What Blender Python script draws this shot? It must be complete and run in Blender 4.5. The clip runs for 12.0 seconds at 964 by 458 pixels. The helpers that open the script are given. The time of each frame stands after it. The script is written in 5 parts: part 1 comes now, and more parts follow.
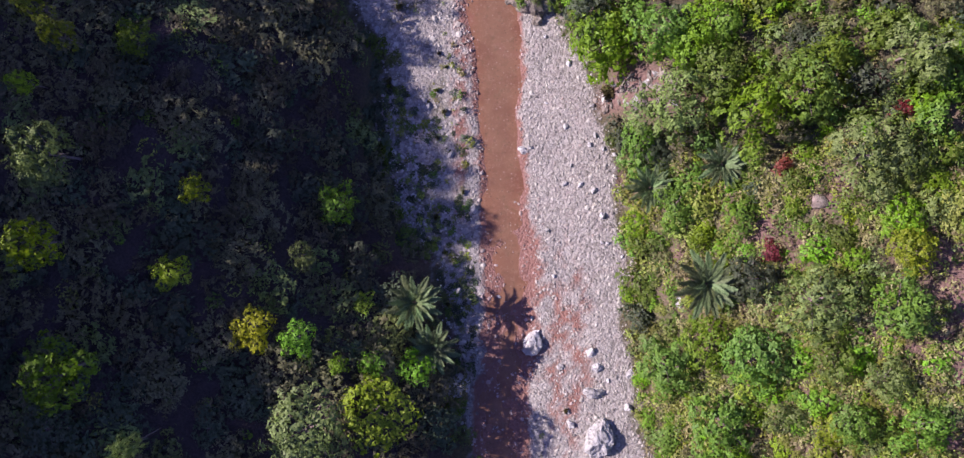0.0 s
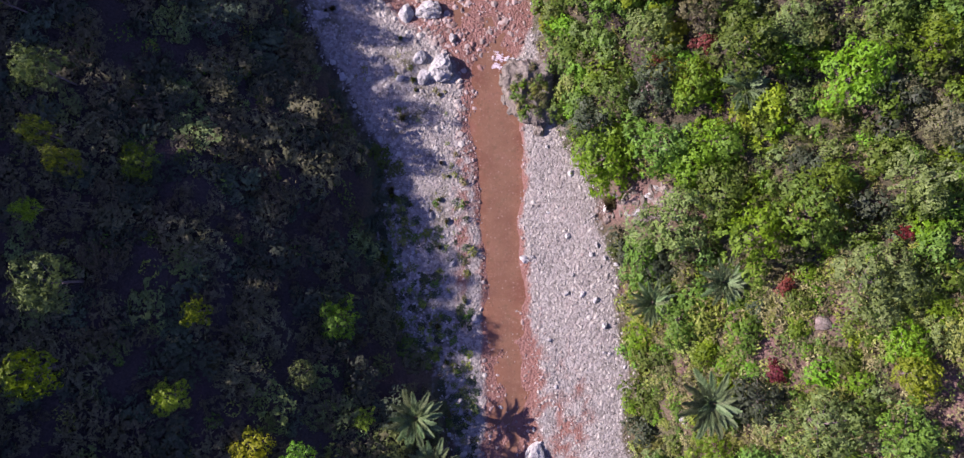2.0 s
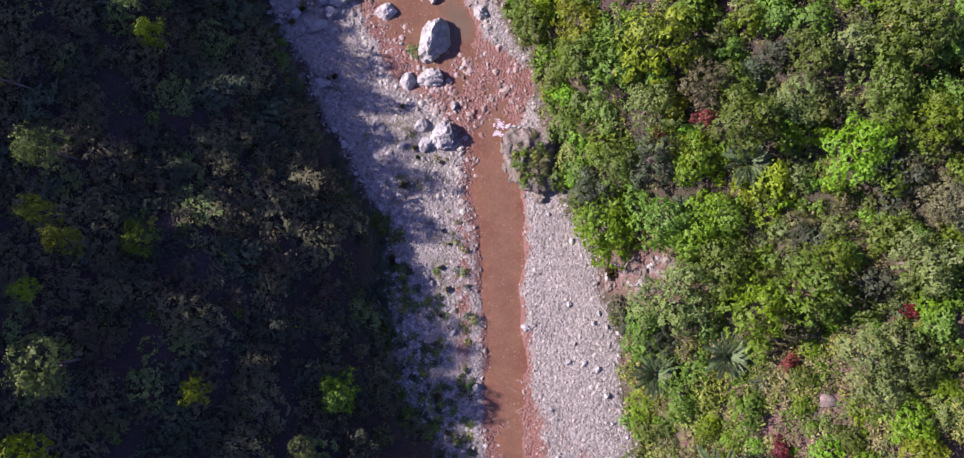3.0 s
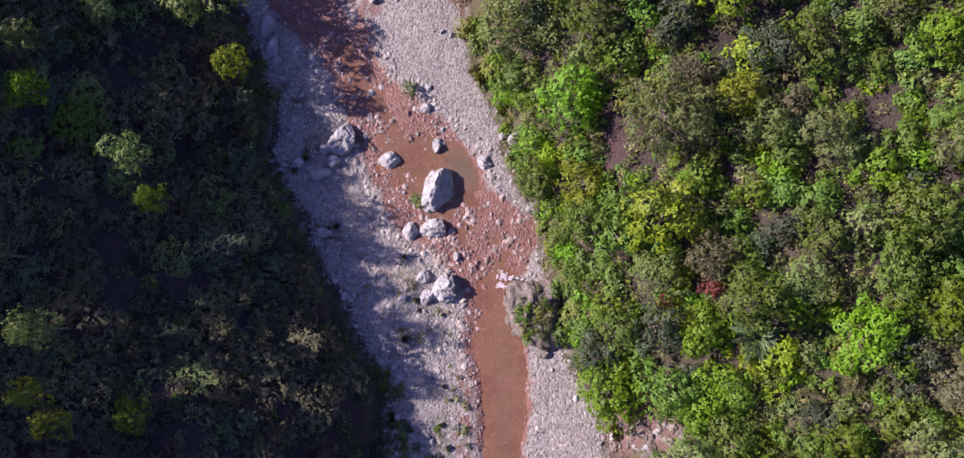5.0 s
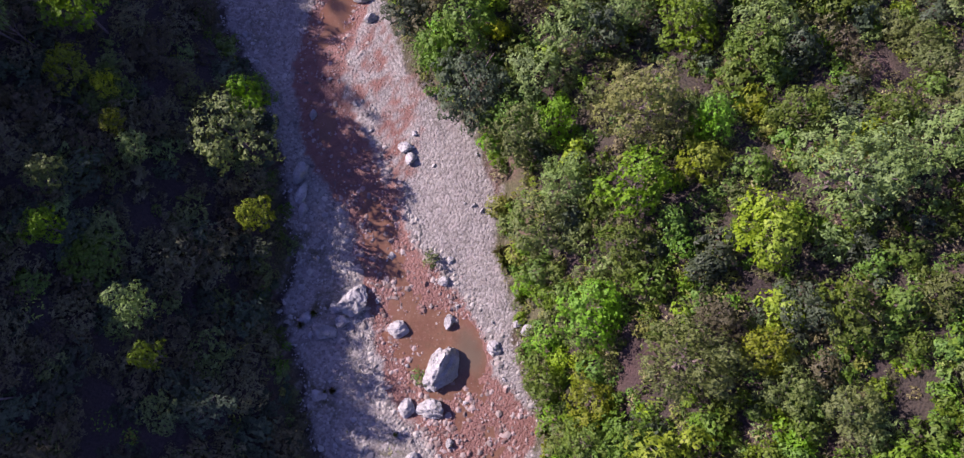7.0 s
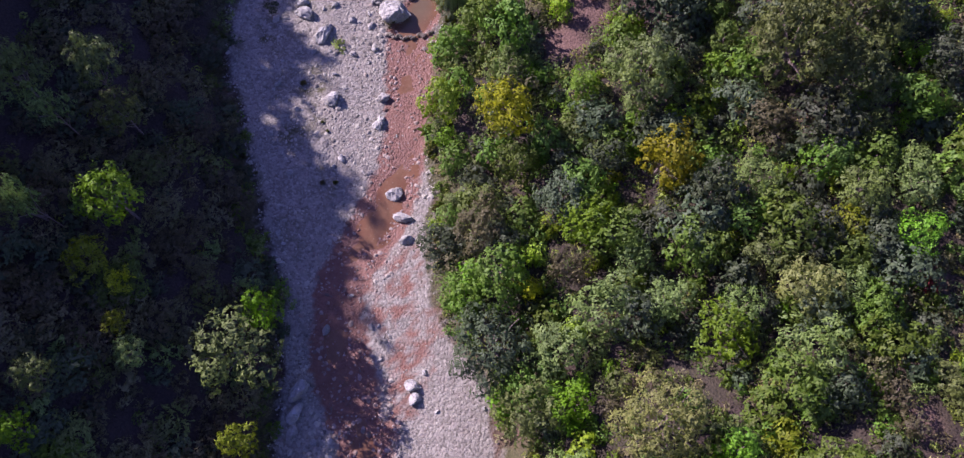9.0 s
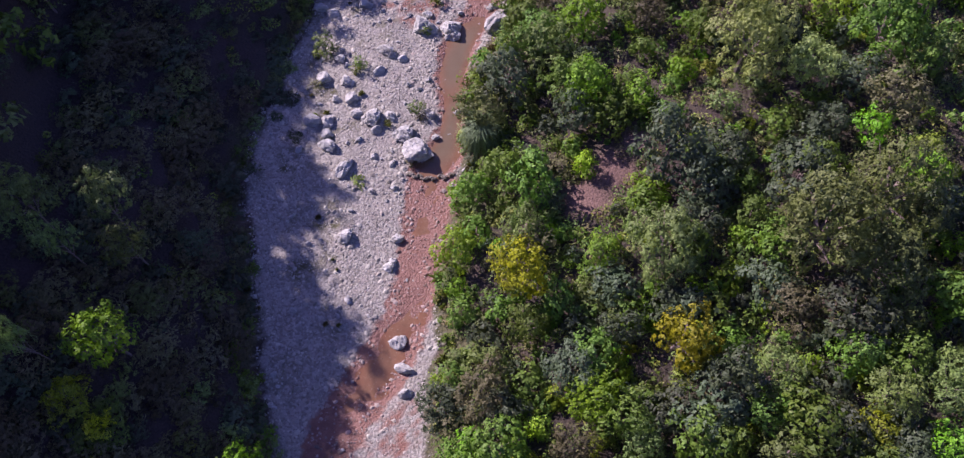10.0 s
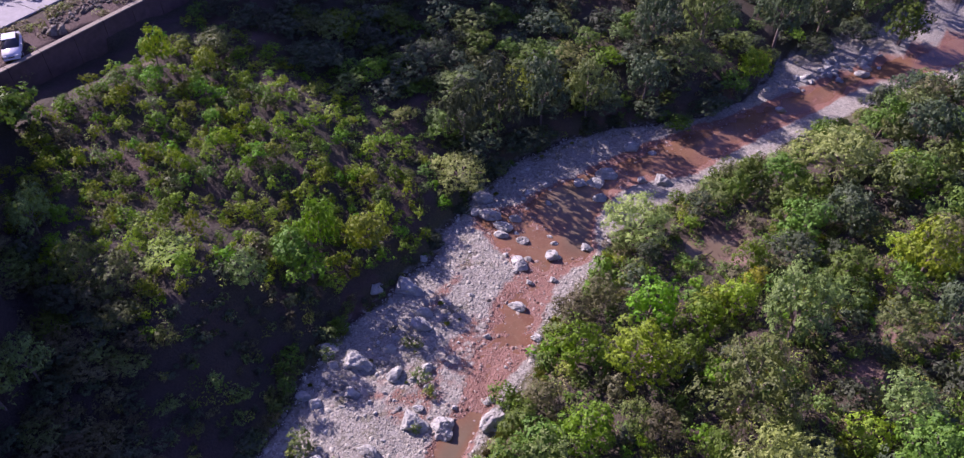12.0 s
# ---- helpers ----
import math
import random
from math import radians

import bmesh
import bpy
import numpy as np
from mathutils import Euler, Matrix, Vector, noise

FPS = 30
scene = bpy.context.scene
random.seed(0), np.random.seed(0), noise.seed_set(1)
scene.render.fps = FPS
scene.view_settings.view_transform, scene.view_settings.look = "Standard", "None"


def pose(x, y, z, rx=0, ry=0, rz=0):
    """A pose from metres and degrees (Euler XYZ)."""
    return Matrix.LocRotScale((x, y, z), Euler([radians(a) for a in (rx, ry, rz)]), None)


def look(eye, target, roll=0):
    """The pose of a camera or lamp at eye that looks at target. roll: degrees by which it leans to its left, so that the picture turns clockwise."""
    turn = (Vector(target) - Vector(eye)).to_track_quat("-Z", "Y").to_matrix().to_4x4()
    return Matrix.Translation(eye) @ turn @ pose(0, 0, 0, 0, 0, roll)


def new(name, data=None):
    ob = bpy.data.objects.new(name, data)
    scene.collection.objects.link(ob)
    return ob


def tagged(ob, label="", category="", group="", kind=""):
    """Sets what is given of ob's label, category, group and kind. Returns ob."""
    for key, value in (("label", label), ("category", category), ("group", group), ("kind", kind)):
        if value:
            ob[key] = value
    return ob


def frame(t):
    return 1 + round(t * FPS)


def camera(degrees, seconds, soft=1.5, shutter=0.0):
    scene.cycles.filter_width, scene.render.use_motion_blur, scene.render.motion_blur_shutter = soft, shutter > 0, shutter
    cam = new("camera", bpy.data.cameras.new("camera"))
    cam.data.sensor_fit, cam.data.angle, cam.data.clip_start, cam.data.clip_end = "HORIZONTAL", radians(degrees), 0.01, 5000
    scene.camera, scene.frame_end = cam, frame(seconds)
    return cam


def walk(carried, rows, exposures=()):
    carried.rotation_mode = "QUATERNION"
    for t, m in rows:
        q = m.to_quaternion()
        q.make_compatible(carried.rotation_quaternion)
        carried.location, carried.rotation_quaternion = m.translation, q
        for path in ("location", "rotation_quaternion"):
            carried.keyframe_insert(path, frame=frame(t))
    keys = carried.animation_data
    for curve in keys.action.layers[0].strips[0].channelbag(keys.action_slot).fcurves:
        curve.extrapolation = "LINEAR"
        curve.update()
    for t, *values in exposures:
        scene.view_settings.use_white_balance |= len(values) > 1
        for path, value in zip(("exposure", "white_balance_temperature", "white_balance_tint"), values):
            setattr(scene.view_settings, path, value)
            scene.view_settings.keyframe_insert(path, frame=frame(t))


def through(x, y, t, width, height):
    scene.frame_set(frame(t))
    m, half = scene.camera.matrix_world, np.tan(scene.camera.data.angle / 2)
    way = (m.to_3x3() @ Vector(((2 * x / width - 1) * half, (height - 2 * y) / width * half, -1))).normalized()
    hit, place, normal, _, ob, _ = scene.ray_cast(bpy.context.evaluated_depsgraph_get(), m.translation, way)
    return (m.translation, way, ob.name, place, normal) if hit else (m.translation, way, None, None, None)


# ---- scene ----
cam = camera(65.1, 12.0, 1.35)
METRES, EYE, TILT, LEAN, TURN = 50.0, 48.2, -90.0, 0.0, 0.0
ROWS = [
    (0.0, 0.0, 0.0, 0.0, 0.0, 0.0, -0.0),
    (0.5, -0.0005, -0.0002, 0.0198, 0.0, 0.3, -0.04),
    (1.0, -0.0015, -0.0005, 0.0413, -0.03, 1.12, -0.08),
    (1.5, -0.0023, -0.0007, 0.0642, -0.04, 2.05, -0.13),
    (2.0, -0.0035, -0.001, 0.0892, -0.07, 2.96, -0.17),
    (2.5, -0.0046, -0.001, 0.1161, -0.09, 3.88, -0.2),
    (3.0, -0.0054, -0.0012, 0.1455, -0.08, 4.77, -0.23),
    (5.0, -0.0097, -0.0007, 0.2841, -0.13, 8.19, -0.74),
    (5.5, -0.0109, -0.0007, 0.3254, -0.14, 9.01, -1.88),
    (6.0, -0.0124, -0.0007, 0.3693, -0.15, 9.83, -4.54),
    (6.5, -0.0141, -0.0009, 0.4151, -0.15, 10.67, -7.36),
    (8.5, -0.0358, -0.0027, 0.6131, -0.27, 16.68, -18.86),
    (9.0, -0.0456, -0.0032, 0.6642, -0.31, 19.21, -21.73),
    (9.5, -0.0575, -0.0037, 0.7156, -0.34, 22.08, -24.53),
    (10.0, -0.0715, -0.0045, 0.7676, -0.38, 25.39, -26.74),
    (10.5, -0.087, -0.0055, 0.82, -0.44, 29.26, -28.08),
    (11.0, -0.1048, -0.0067, 0.8731, -0.5, 33.85, -28.83),
    (11.5, -0.1254, -0.009, 0.9269, -0.56, 39.83, -28.95),
    (12.0, -0.1481, -0.0122, 0.9806, -0.63, 46.18, -29.05),
]
walk(cam, [(t, pose(0, 0, EYE, TILT, LEAN, TURN) @ pose(METRES * x, METRES * y, METRES * z, 90 + pitch, roll, yaw)) for t, x, y, z, yaw, pitch, roll in ROWS],
     [(0.0, 1.07, 5860, 49), (5.0, 0.98, 5930, 51), (7.0, 0.91, 5900, 53), (9.0, 0.94, 5800, 55), (10.5, 0.98, 5830, 53), (12.0, 1.04, 5860, 55)])

# ---- world, sun and exposure ----
SUN_ELEVATION, SUN_COMPASS = 32.0, 280.0
world = bpy.data.worlds.new("sky")
scene.world = world
world.use_nodes = True
wn = world.node_tree
sky = wn.nodes.new("ShaderNodeTexSky")
sky.sky_type = "NISHITA"
sky.sun_disc = False
sky.ozone_density = 10.0
sky.sun_elevation, sky.sun_rotation = radians(SUN_ELEVATION), radians(SUN_COMPASS)
wn.nodes["Background"].inputs["Strength"].default_value = 0.082
haze = wn.nodes.new("ShaderNodeMix")
haze.data_type, haze.blend_type = "RGBA", "MULTIPLY"
haze.inputs[0].default_value, haze.inputs[7].default_value = 1.0, (1.38, 0.96, 1.08, 1.0)
wn.links.new(sky.outputs["Color"], haze.inputs[6])
wn.links.new(haze.outputs[2], wn.nodes["Background"].inputs["Color"])

sun = new("sun", bpy.data.lights.new("sun", "SUN"))
sun.data.energy, sun.data.angle, sun.data.color = 4.6, radians(0.5), (1.0, 0.95, 0.82)
az, el = radians(SUN_COMPASS), radians(SUN_ELEVATION)
toward_sun = Vector((math.sin(az) * math.cos(el), math.cos(az) * math.cos(el), math.sin(el)))
sun.matrix_world = look(toward_sun * 200, (0, 0, 0))

rng = np.random.default_rng(7)
rnd = random.Random(11)


# ---- materials ----
class Nodes:
    """A small helper round one node material."""

    def __init__(self, name):
        self.mat = bpy.data.materials.new(name)
        self.mat.use_nodes = True
        self.t = self.mat.node_tree
        self.b = self.t.nodes["Principled BSDF"]
        self.out = self.t.nodes["Material Output"]

    def add(self, kind, **inputs):
        n = self.t.nodes.new(kind)
        for k, v in inputs.items():
            self.put(n, k, v)
        return n

    def put(self, node, key, value):
        sock = node.inputs[key] if not key.isdigit() else node.inputs[int(key)]
        if hasattr(value, "is_linked"):
            self.t.links.new(value, sock)
        else:
            sock.default_value = value

    def coord(self):
        return self.add("ShaderNodeTexCoord").outputs["Object"]

    def place(self):
        return self.add("ShaderNodeNewGeometry").outputs["Position"]

    def noise(self, scale, detail=4.0, rough=0.6, at=None):
        n = self.add("ShaderNodeTexNoise", Scale=scale, Detail=detail, Roughness=rough)
        if at is not None:
            self.t.links.new(at, n.inputs["Vector"])
        return n.outputs["Fac"]

    def ramp(self, fac, *stops):
        n = self.add("ShaderNodeValToRGB", Fac=fac)
        e = n.color_ramp.elements
        while len(e) < len(stops):
            e.new(0.5)
        for k, (p, c) in enumerate(stops):
            e[k].position, e[k].color = p, (*c, 1) if len(c) == 3 else c
        return n.outputs["Color"]

    def step(self, fac, low, high):
        n = self.add("ShaderNodeMapRange", Value=fac)
        n.inputs["From Min"].default_value, n.inputs["From Max"].default_value = low, high
        return n.outputs["Result"]

    def mix(self, fac, a, b, how="MIX"):
        n = self.t.nodes.new("ShaderNodeMix")
        n.data_type, n.blend_type = "RGBA", how
        for k, v in ((0, fac), (6, a), (7, b)):
            if hasattr(v, "is_linked"):
                self.t.links.new(v, n.inputs[k])
            else:
                n.inputs[k].default_value = (*v, 1) if isinstance(v, tuple) and len(v) == 3 else v
        return n.outputs[2]

    def math(self, op, a, b=0.0):
        n = self.t.nodes.new("ShaderNodeMath")
        n.operation = op
        for k, v in ((0, a), (1, b)):
            if hasattr(v, "is_linked"):
                self.t.links.new(v, n.inputs[k])
            else:
                n.inputs[k].default_value = v
        return n.outputs[0]

    def attribute(self, name):
        n = self.t.nodes.new("ShaderNodeAttribute")
        n.attribute_name = name
        return n.outputs["Fac"]

    def bump(self, height, strength, distance):
        n = self.add("ShaderNodeBump", Height=height, Strength=strength, Distance=distance)
        self.t.links.new(n.outputs["Normal"], self.b.inputs["Normal"])

    def surface(self, colour, roughness=0.85, metallic=0.0):
        self.put(self.b, "Base Color", colour if hasattr(colour, "is_linked") else (*colour, 1))
        self.put(self.b, "Roughness", roughness)
        self.put(self.b, "Metallic", metallic)
        return self.mat


def rock_material(name, dark, pale, stain=(0.30, 0.20, 0.15)):
    m = Nodes(name)
    at = m.place()
    a, b = m.noise(1.3, 6, 0.65, at), m.noise(9.0, 5, 0.7, at)
    base = m.ramp(a, (0.3, dark), (0.62, pale))
    base = m.mix(m.step(b, 0.58, 0.75), base, tuple(c * 0.55 for c in dark))
    base = m.mix(m.math("MULTIPLY", m.step(m.noise(0.7, 3, 0.5, at), 0.55, 0.75), 0.45), base, stain)
    info = m.add("ShaderNodeObjectInfo").outputs["Random"]
    base = m.mix(m.math("MULTIPLY", info, 0.3), base, tuple(c * 0.8 for c in dark))
    crack = m.t.nodes.new("ShaderNodeTexVoronoi")
    crack.feature = "DISTANCE_TO_EDGE"
    crack.inputs["Scale"].default_value = 1.7
    m.t.links.new(m.add("ShaderNodeVectorMath", **{"0": at, "1": m.add("ShaderNodeTexNoise", Vector=at, Scale=2.2, Detail=4.0).outputs["Color"]}).outputs["Vector"], crack.inputs["Vector"])
    seam = m.step(crack.outputs["Distance"], 0.0, 0.05)
    base = m.mix(m.math("MULTIPLY", m.math("SUBTRACT", 1.0, seam), 0.28), base, tuple(c * 0.4 for c in dark))
    m.bump(m.math("ADD", m.math("ADD", a, m.math("MULTIPLY", b, 0.5)), m.math("MULTIPLY", seam, 0.35)), 0.8, 0.14)
    return m.surface(base, 0.9)


def leaf_material(name, deep, bright, tip, through=0.24):
    m = Nodes(name)
    geo = m.add("ShaderNodeNewGeometry")
    isle = geo.outputs["Random Per Island"]
    info = m.math("FRACT", m.math("ADD", m.add("ShaderNodeObjectInfo").outputs["Random"], m.attribute("tone")))
    deep = tuple(0.5 * a + 0.5 * b for a, b in zip(deep, bright))
    tip = tuple(0.5 * a + 0.5 * b for a, b in zip(tip, bright))
    col = m.ramp(isle, (0.0, deep), (0.55, bright), (1.0, tip))
    hue = m.add("ShaderNodeHueSaturation", Color=col)
    m.put(hue, "Hue", m.math("ADD", 0.481, m.math("MULTIPLY", info, 0.042)))
    m.put(hue, "Saturation", m.math("ADD", 0.93, m.math("MULTIPLY", m.noise(0.35, 2, 0.5, geo.outputs["Position"]), 0.35)))
    m.put(hue, "Value", m.math("ADD", 0.66, m.math("MULTIPLY", info, 0.68)))
    col = hue.outputs["Color"]
    m.surface(col, 0.62)
    m.put(m.b, "Specular IOR Level", 0.3)
    tr = m.add("ShaderNodeBsdfTranslucent", Color=col)
    mixer = m.add("ShaderNodeMixShader", Fac=through)
    m.t.links.new(m.b.outputs[0], mixer.inputs[1])
    m.t.links.new(tr.outputs[0], mixer.inputs[2])
    m.t.links.new(mixer.outputs[0], m.out.inputs["Surface"])
    return m.mat


def bark_material(name, dark, pale):
    m = Nodes(name)
    at = m.coord()
    a = m.noise(7.0, 5, 0.7, at)
    m.bump(a, 0.6, 0.03)
    return m.surface(m.ramp(a, (0.3, dark), (0.7, pale)), 0.9)


def ground_material():
    m = Nodes("ground_soil_and_gravel")
    at = m.place()
    bed, wet, weeds = m.attribute("bed"), m.attribute("wet"), m.attribute("weeds")
    fine, mid, wide = m.noise(7.0, 6, 0.7, at), m.noise(1.6, 5, 0.65, at), m.noise(0.22, 4, 0.6, at)
    cells = m.t.nodes.new("ShaderNodeTexVoronoi")
    cells.inputs["Scale"].default_value = 6.5
    m.t.links.new(at, cells.inputs["Vector"])
    grit = m.ramp(m.add("ShaderNodeSeparateColor", Color=cells.outputs["Color"]).outputs[0], (0.0, (0.10, 0.094, 0.067)), (0.6, (0.31, 0.302, 0.228)), (1.0, (0.46, 0.452, 0.352)))
    pebble = m.mix(0.45, m.ramp(fine, (0.25, (0.125, 0.114, 0.083)), (0.7, (0.315, 0.302, 0.228))),
                   grit)
    pebble = m.mix(m.step(mid, 0.5, 0.8), pebble, (0.288, 0.255, 0.195))
    red = m.ramp(mid, (0.25, (0.145, 0.064, 0.034)), (0.7, (0.225, 0.112, 0.066)))
    red = m.mix(m.math("MULTIPLY", m.step(fine, 0.55, 0.8), 0.6), red, (0.27, 0.185, 0.13))
    soil = m.ramp(mid, (0.25, (0.075, 0.04, 0.027)), (0.65, (0.175, 0.10, 0.07)))
    soil = m.mix(m.step(fine, 0.55, 0.8), soil, (0.16, 0.12, 0.08))
    grass = m.ramp(fine, (0.3, (0.036, 0.042, 0.015)), (0.7, (0.12, 0.112, 0.042)))
    soil = m.mix(m.step(wide, 0.30, 0.50), soil, grass)
    soil = m.mix(m.attribute("bare"), soil, m.ramp(fine, (0.3, (0.08, 0.046, 0.031)), (0.7, (0.205, 0.128, 0.09))))
    # leaf litter taken near black, with the shade under the plants in its colour
    soil = m.mix(m.attribute("litter_shade"), soil, m.ramp(fine, (0.3, (0.017, 0.012, 0.010)), (0.7, (0.055, 0.038, 0.029))))
    base = m.mix(m.step(m.math("ADD", bed, m.math("MULTIPLY", m.math("SUBTRACT", mid, 0.5), 0.7)), 0.35, 0.65), soil, pebble)
    base = m.mix(m.step(m.math("ADD", wet, m.math("MULTIPLY", m.math("SUBTRACT", mid, 0.5), 0.9)), 0.3, 0.75), base, red)
    base = m.mix(m.math("MULTIPLY", weeds, m.step(m.noise(1.1, 5, 0.7, at), 0.42, 0.62)), base, grass)
    m.bump(m.math("ADD", m.math("MULTIPLY", cells.outputs["Distance"], -0.7), fine), 0.8, 0.10)
    return m.surface(base, m.math("SUBTRACT", 0.95, m.math("MULTIPLY", wet, 0.35)))


def water_material():
    m = Nodes("silty_stream_water")
    at = m.place()
    deep = m.attribute("deep")
    wide, fine = m.noise(0.5, 4, 0.6, at), m.noise(5.0, 5, 0.7, at)
    shallow = m.ramp(wide, (0.3, (0.152, 0.066, 0.034)), (0.55, (0.195, 0.099, 0.048)), (0.75, (0.2, 0.088, 0.052)))
    shallow = m.mix(m.math("MULTIPLY", m.step(fine, 0.52, 0.70), 0.55), shallow, (0.275, 0.172, 0.105))
    shallow = m.mix(m.math("MULTIPLY", m.step(m.noise(2.3, 4, 0.7, at), 0.52, 0.68), 0.55), shallow, (0.120, 0.072, 0.030))
    sunk = m.t.nodes.new("ShaderNodeTexVoronoi")
    sunk.inputs["Scale"].default_value = 4.2
    m.t.links.new(at, sunk.inputs["Vector"])
    shallow = m.mix(m.math("MULTIPLY", m.step(sunk.outputs["Distance"], 0.26, 0.14), 0.6), shallow, m.ramp(m.add("ShaderNodeSeparateColor", Color=sunk.outputs["Color"]).outputs[0], (0.35, (0.10, 0.055, 0.030)), (0.6, (0.19, 0.10, 0.06)), (0.9, (0.34, 0.25, 0.18))))
    pool = m.ramp(wide, (0.3, (0.13, 0.096, 0.053)), (0.7, (0.152, 0.121, 0.069)))
    m.bump(m.noise(3.0, 4, 0.6, at), 0.2, 0.04)
    m.put(m.b, "IOR", 1.33)
    return m.surface(m.mix(deep, shallow, pool), 0.12)


def stone_material():
    """Loose river stones: each its own grey, stained red where the stream's silt reaches."""
    m = Nodes("loose_river_stones")
    isle = m.add("ShaderNodeNewGeometry").outputs["Random Per Island"]
    at = m.place()
    base = m.ramp(isle, (0.0, (0.12, 0.113, 0.083)), (0.35, (0.285, 0.280, 0.205)), (0.85, (0.43, 0.426, 0.312)), (1.0, (0.25, 0.205, 0.15)))
    base = m.mix(m.math("MULTIPLY", m.step(m.noise(14.0, 3, 0.6, at), 0.5, 0.75), 0.5), base, (0.187, 0.166, 0.151))
    stain = m.ramp(isle, (0.0, (0.11, 0.052, 0.03)), (0.6, (0.235, 0.122, 0.078)), (1.0, (0.38, 0.30, 0.235)))
    base = m.mix(m.attribute("wet"), base, stain)
    return m.surface(base, 0.88)


MAT = {
    "ground": ground_material(),
    "water": water_material(),
    "stones": stone_material(),
    "boulder": rock_material("pale_boulder_rock", (0.27, 0.272, 0.222), (0.5, 0.51, 0.42), (0.24, 0.205, 0.145)),
    "outcrop": rock_material("weathered_outcrop_rock", (0.085, 0.072, 0.046), (0.265, 0.242, 0.17)),
    "bark": bark_material("grey_brown_bark", (0.09, 0.065, 0.05), (0.24, 0.19, 0.15)),
    "palm_bark": bark_material("rough_palm_bark", (0.06, 0.045, 0.03), (0.19, 0.14, 0.09)),
}
LEAVES = {
    "green": leaf_material("bright_green_leaves", (0.06, 0.125, 0.014), (0.14, 0.265, 0.028), (0.245, 0.38, 0.055), 0.32),
    "mid": leaf_material("mid_green_leaves", (0.04, 0.083, 0.014), (0.1, 0.172, 0.028), (0.185, 0.26, 0.056)),
    "dark": leaf_material("deep_green_leaves", (0.03, 0.046, 0.022), (0.067, 0.094, 0.043), (0.115, 0.144, 0.07)),
    "olive": leaf_material("grey_green_leaves", (0.06, 0.092, 0.027), (0.138, 0.19, 0.053), (0.23, 0.285, 0.095)),
    "pale": leaf_material("pale_olive_leaves", (0.125, 0.165, 0.046), (0.255, 0.31, 0.09), (0.395, 0.43, 0.16), 0.3),
    "lime": leaf_material("yellow_green_leaves", (0.085, 0.135, 0.019), (0.205, 0.29, 0.033), (0.36, 0.43, 0.065), 0.34),
    "yellow": leaf_material("yellow_leaves", (0.12, 0.145, 0.018), (0.29, 0.32, 0.03), (0.46, 0.47, 0.06), 0.34),
    # dry foliage, and the shaded hill's leaves with violet shade in their colour
    "brown": leaf_material("dry_and_shaded_brown_leaves", (0.06, 0.062, 0.028), (0.118, 0.118, 0.05), (0.195, 0.188, 0.085)),
    "red": leaf_material("dark_red_leaves", (0.07, 0.016, 0.015), (0.14, 0.03, 0.03), (0.22, 0.075, 0.055)),
    "palm": leaf_material("grey_green_palm_leaflets", (0.07, 0.11, 0.042), (0.145, 0.205, 0.085), (0.25, 0.31, 0.145), 0.15),
    "grass": leaf_material("green_grass_blades", (0.09, 0.12, 0.025), (0.2, 0.245, 0.05), (0.36, 0.37, 0.11)),
    "straw": leaf_material("straw_grass_blades", (0.12, 0.115, 0.045), (0.215, 0.202, 0.082), (0.33, 0.305, 0.145)),
}

# ---- the lie of the land ----
LEFT_BANK = [(-0.6, -60), (-0.7, -22), (-0.9, -14.4), (-2.5, -5), (-6, 2.8), (-6.8, 10.7), (-8.6, 14.8), (-10.6, 18.5), (-12.7, 22.4), (-14.4, 26),
             (-14.5, 30), (-16.8, 35), (-19.4, 40), (-22.8, 44.4), (-27.3, 49.8), (-31.7, 56.1), (-33.9, 65), (-35.2, 72), (-35.4, 78), (-34.2, 84), (-33.6, 88),
             (-34.7, 92), (-33.4, 102.2), (-31.2, 107.6), (-26.5, 113.9), (-18.7, 121.6), (-15.3, 130), (-12.8, 140.7), (-0.5, 158.6), (25, 192), (70, 250)]
RIGHT_BANK = [(11, -60), (10.8, -22), (10.6, -14.4), (9.3, -5), (8.9, 2.8), (8.1, 6.8), (6.5, 10.7), (4.8, 14.6), (4, 19.2), (2.2, 23.4),
              (0.6, 28), (-1.2, 33.5), (-3.2, 38.5), (-7, 41.4), (-10.2, 45), (-11.9, 49.4), (-14.2, 53.1), (-16.2, 60.3), (-19.2, 67), (-20.3, 73),
              (-20.2, 80), (-20.9, 86.7), (-20.3, 92.7), (-20, 98), (-16.1, 107.2), (-12.9, 113.3), (-8.6, 121.5), (1.7, 138.1), (30, 172), (80, 238)]
WATER_LEFT = [(-0.5, -60), (-0.5, -14.4), (0.2, -8.9), (0, -1.1), (-0.2, 6.8), (-1.3, 14.6), (-1.6, 17.2), (-3, 19.6), (-6, 21.2), (-7.4, 24.2),
              (-9, 27), (-10.6, 31.5), (-14.3, 35.4), (-16.4, 39.5), (-16.9, 44), (-16.6, 48), (-17.4, 53.5), (-20.2, 60.3), (-20.6, 65.6), (-22.9, 69.4),
              (-23.9, 73), (-23.9, 76.7), (-25.2, 81.2), (-26.1, 87), (-26.4, 90.2), (-29.6, 92), (-32.6, 93.6), (-32.6, 95.2), (-30, 97.8), (-29, 101), (-26.8, 105), (-24.4, 109.8), (-20.2, 117)]
WATER_LEFT_FAR = [(-15.7, 123.3), (-10.3, 132.7), (-0.8, 147.6), (26, 183), (74, 245)]
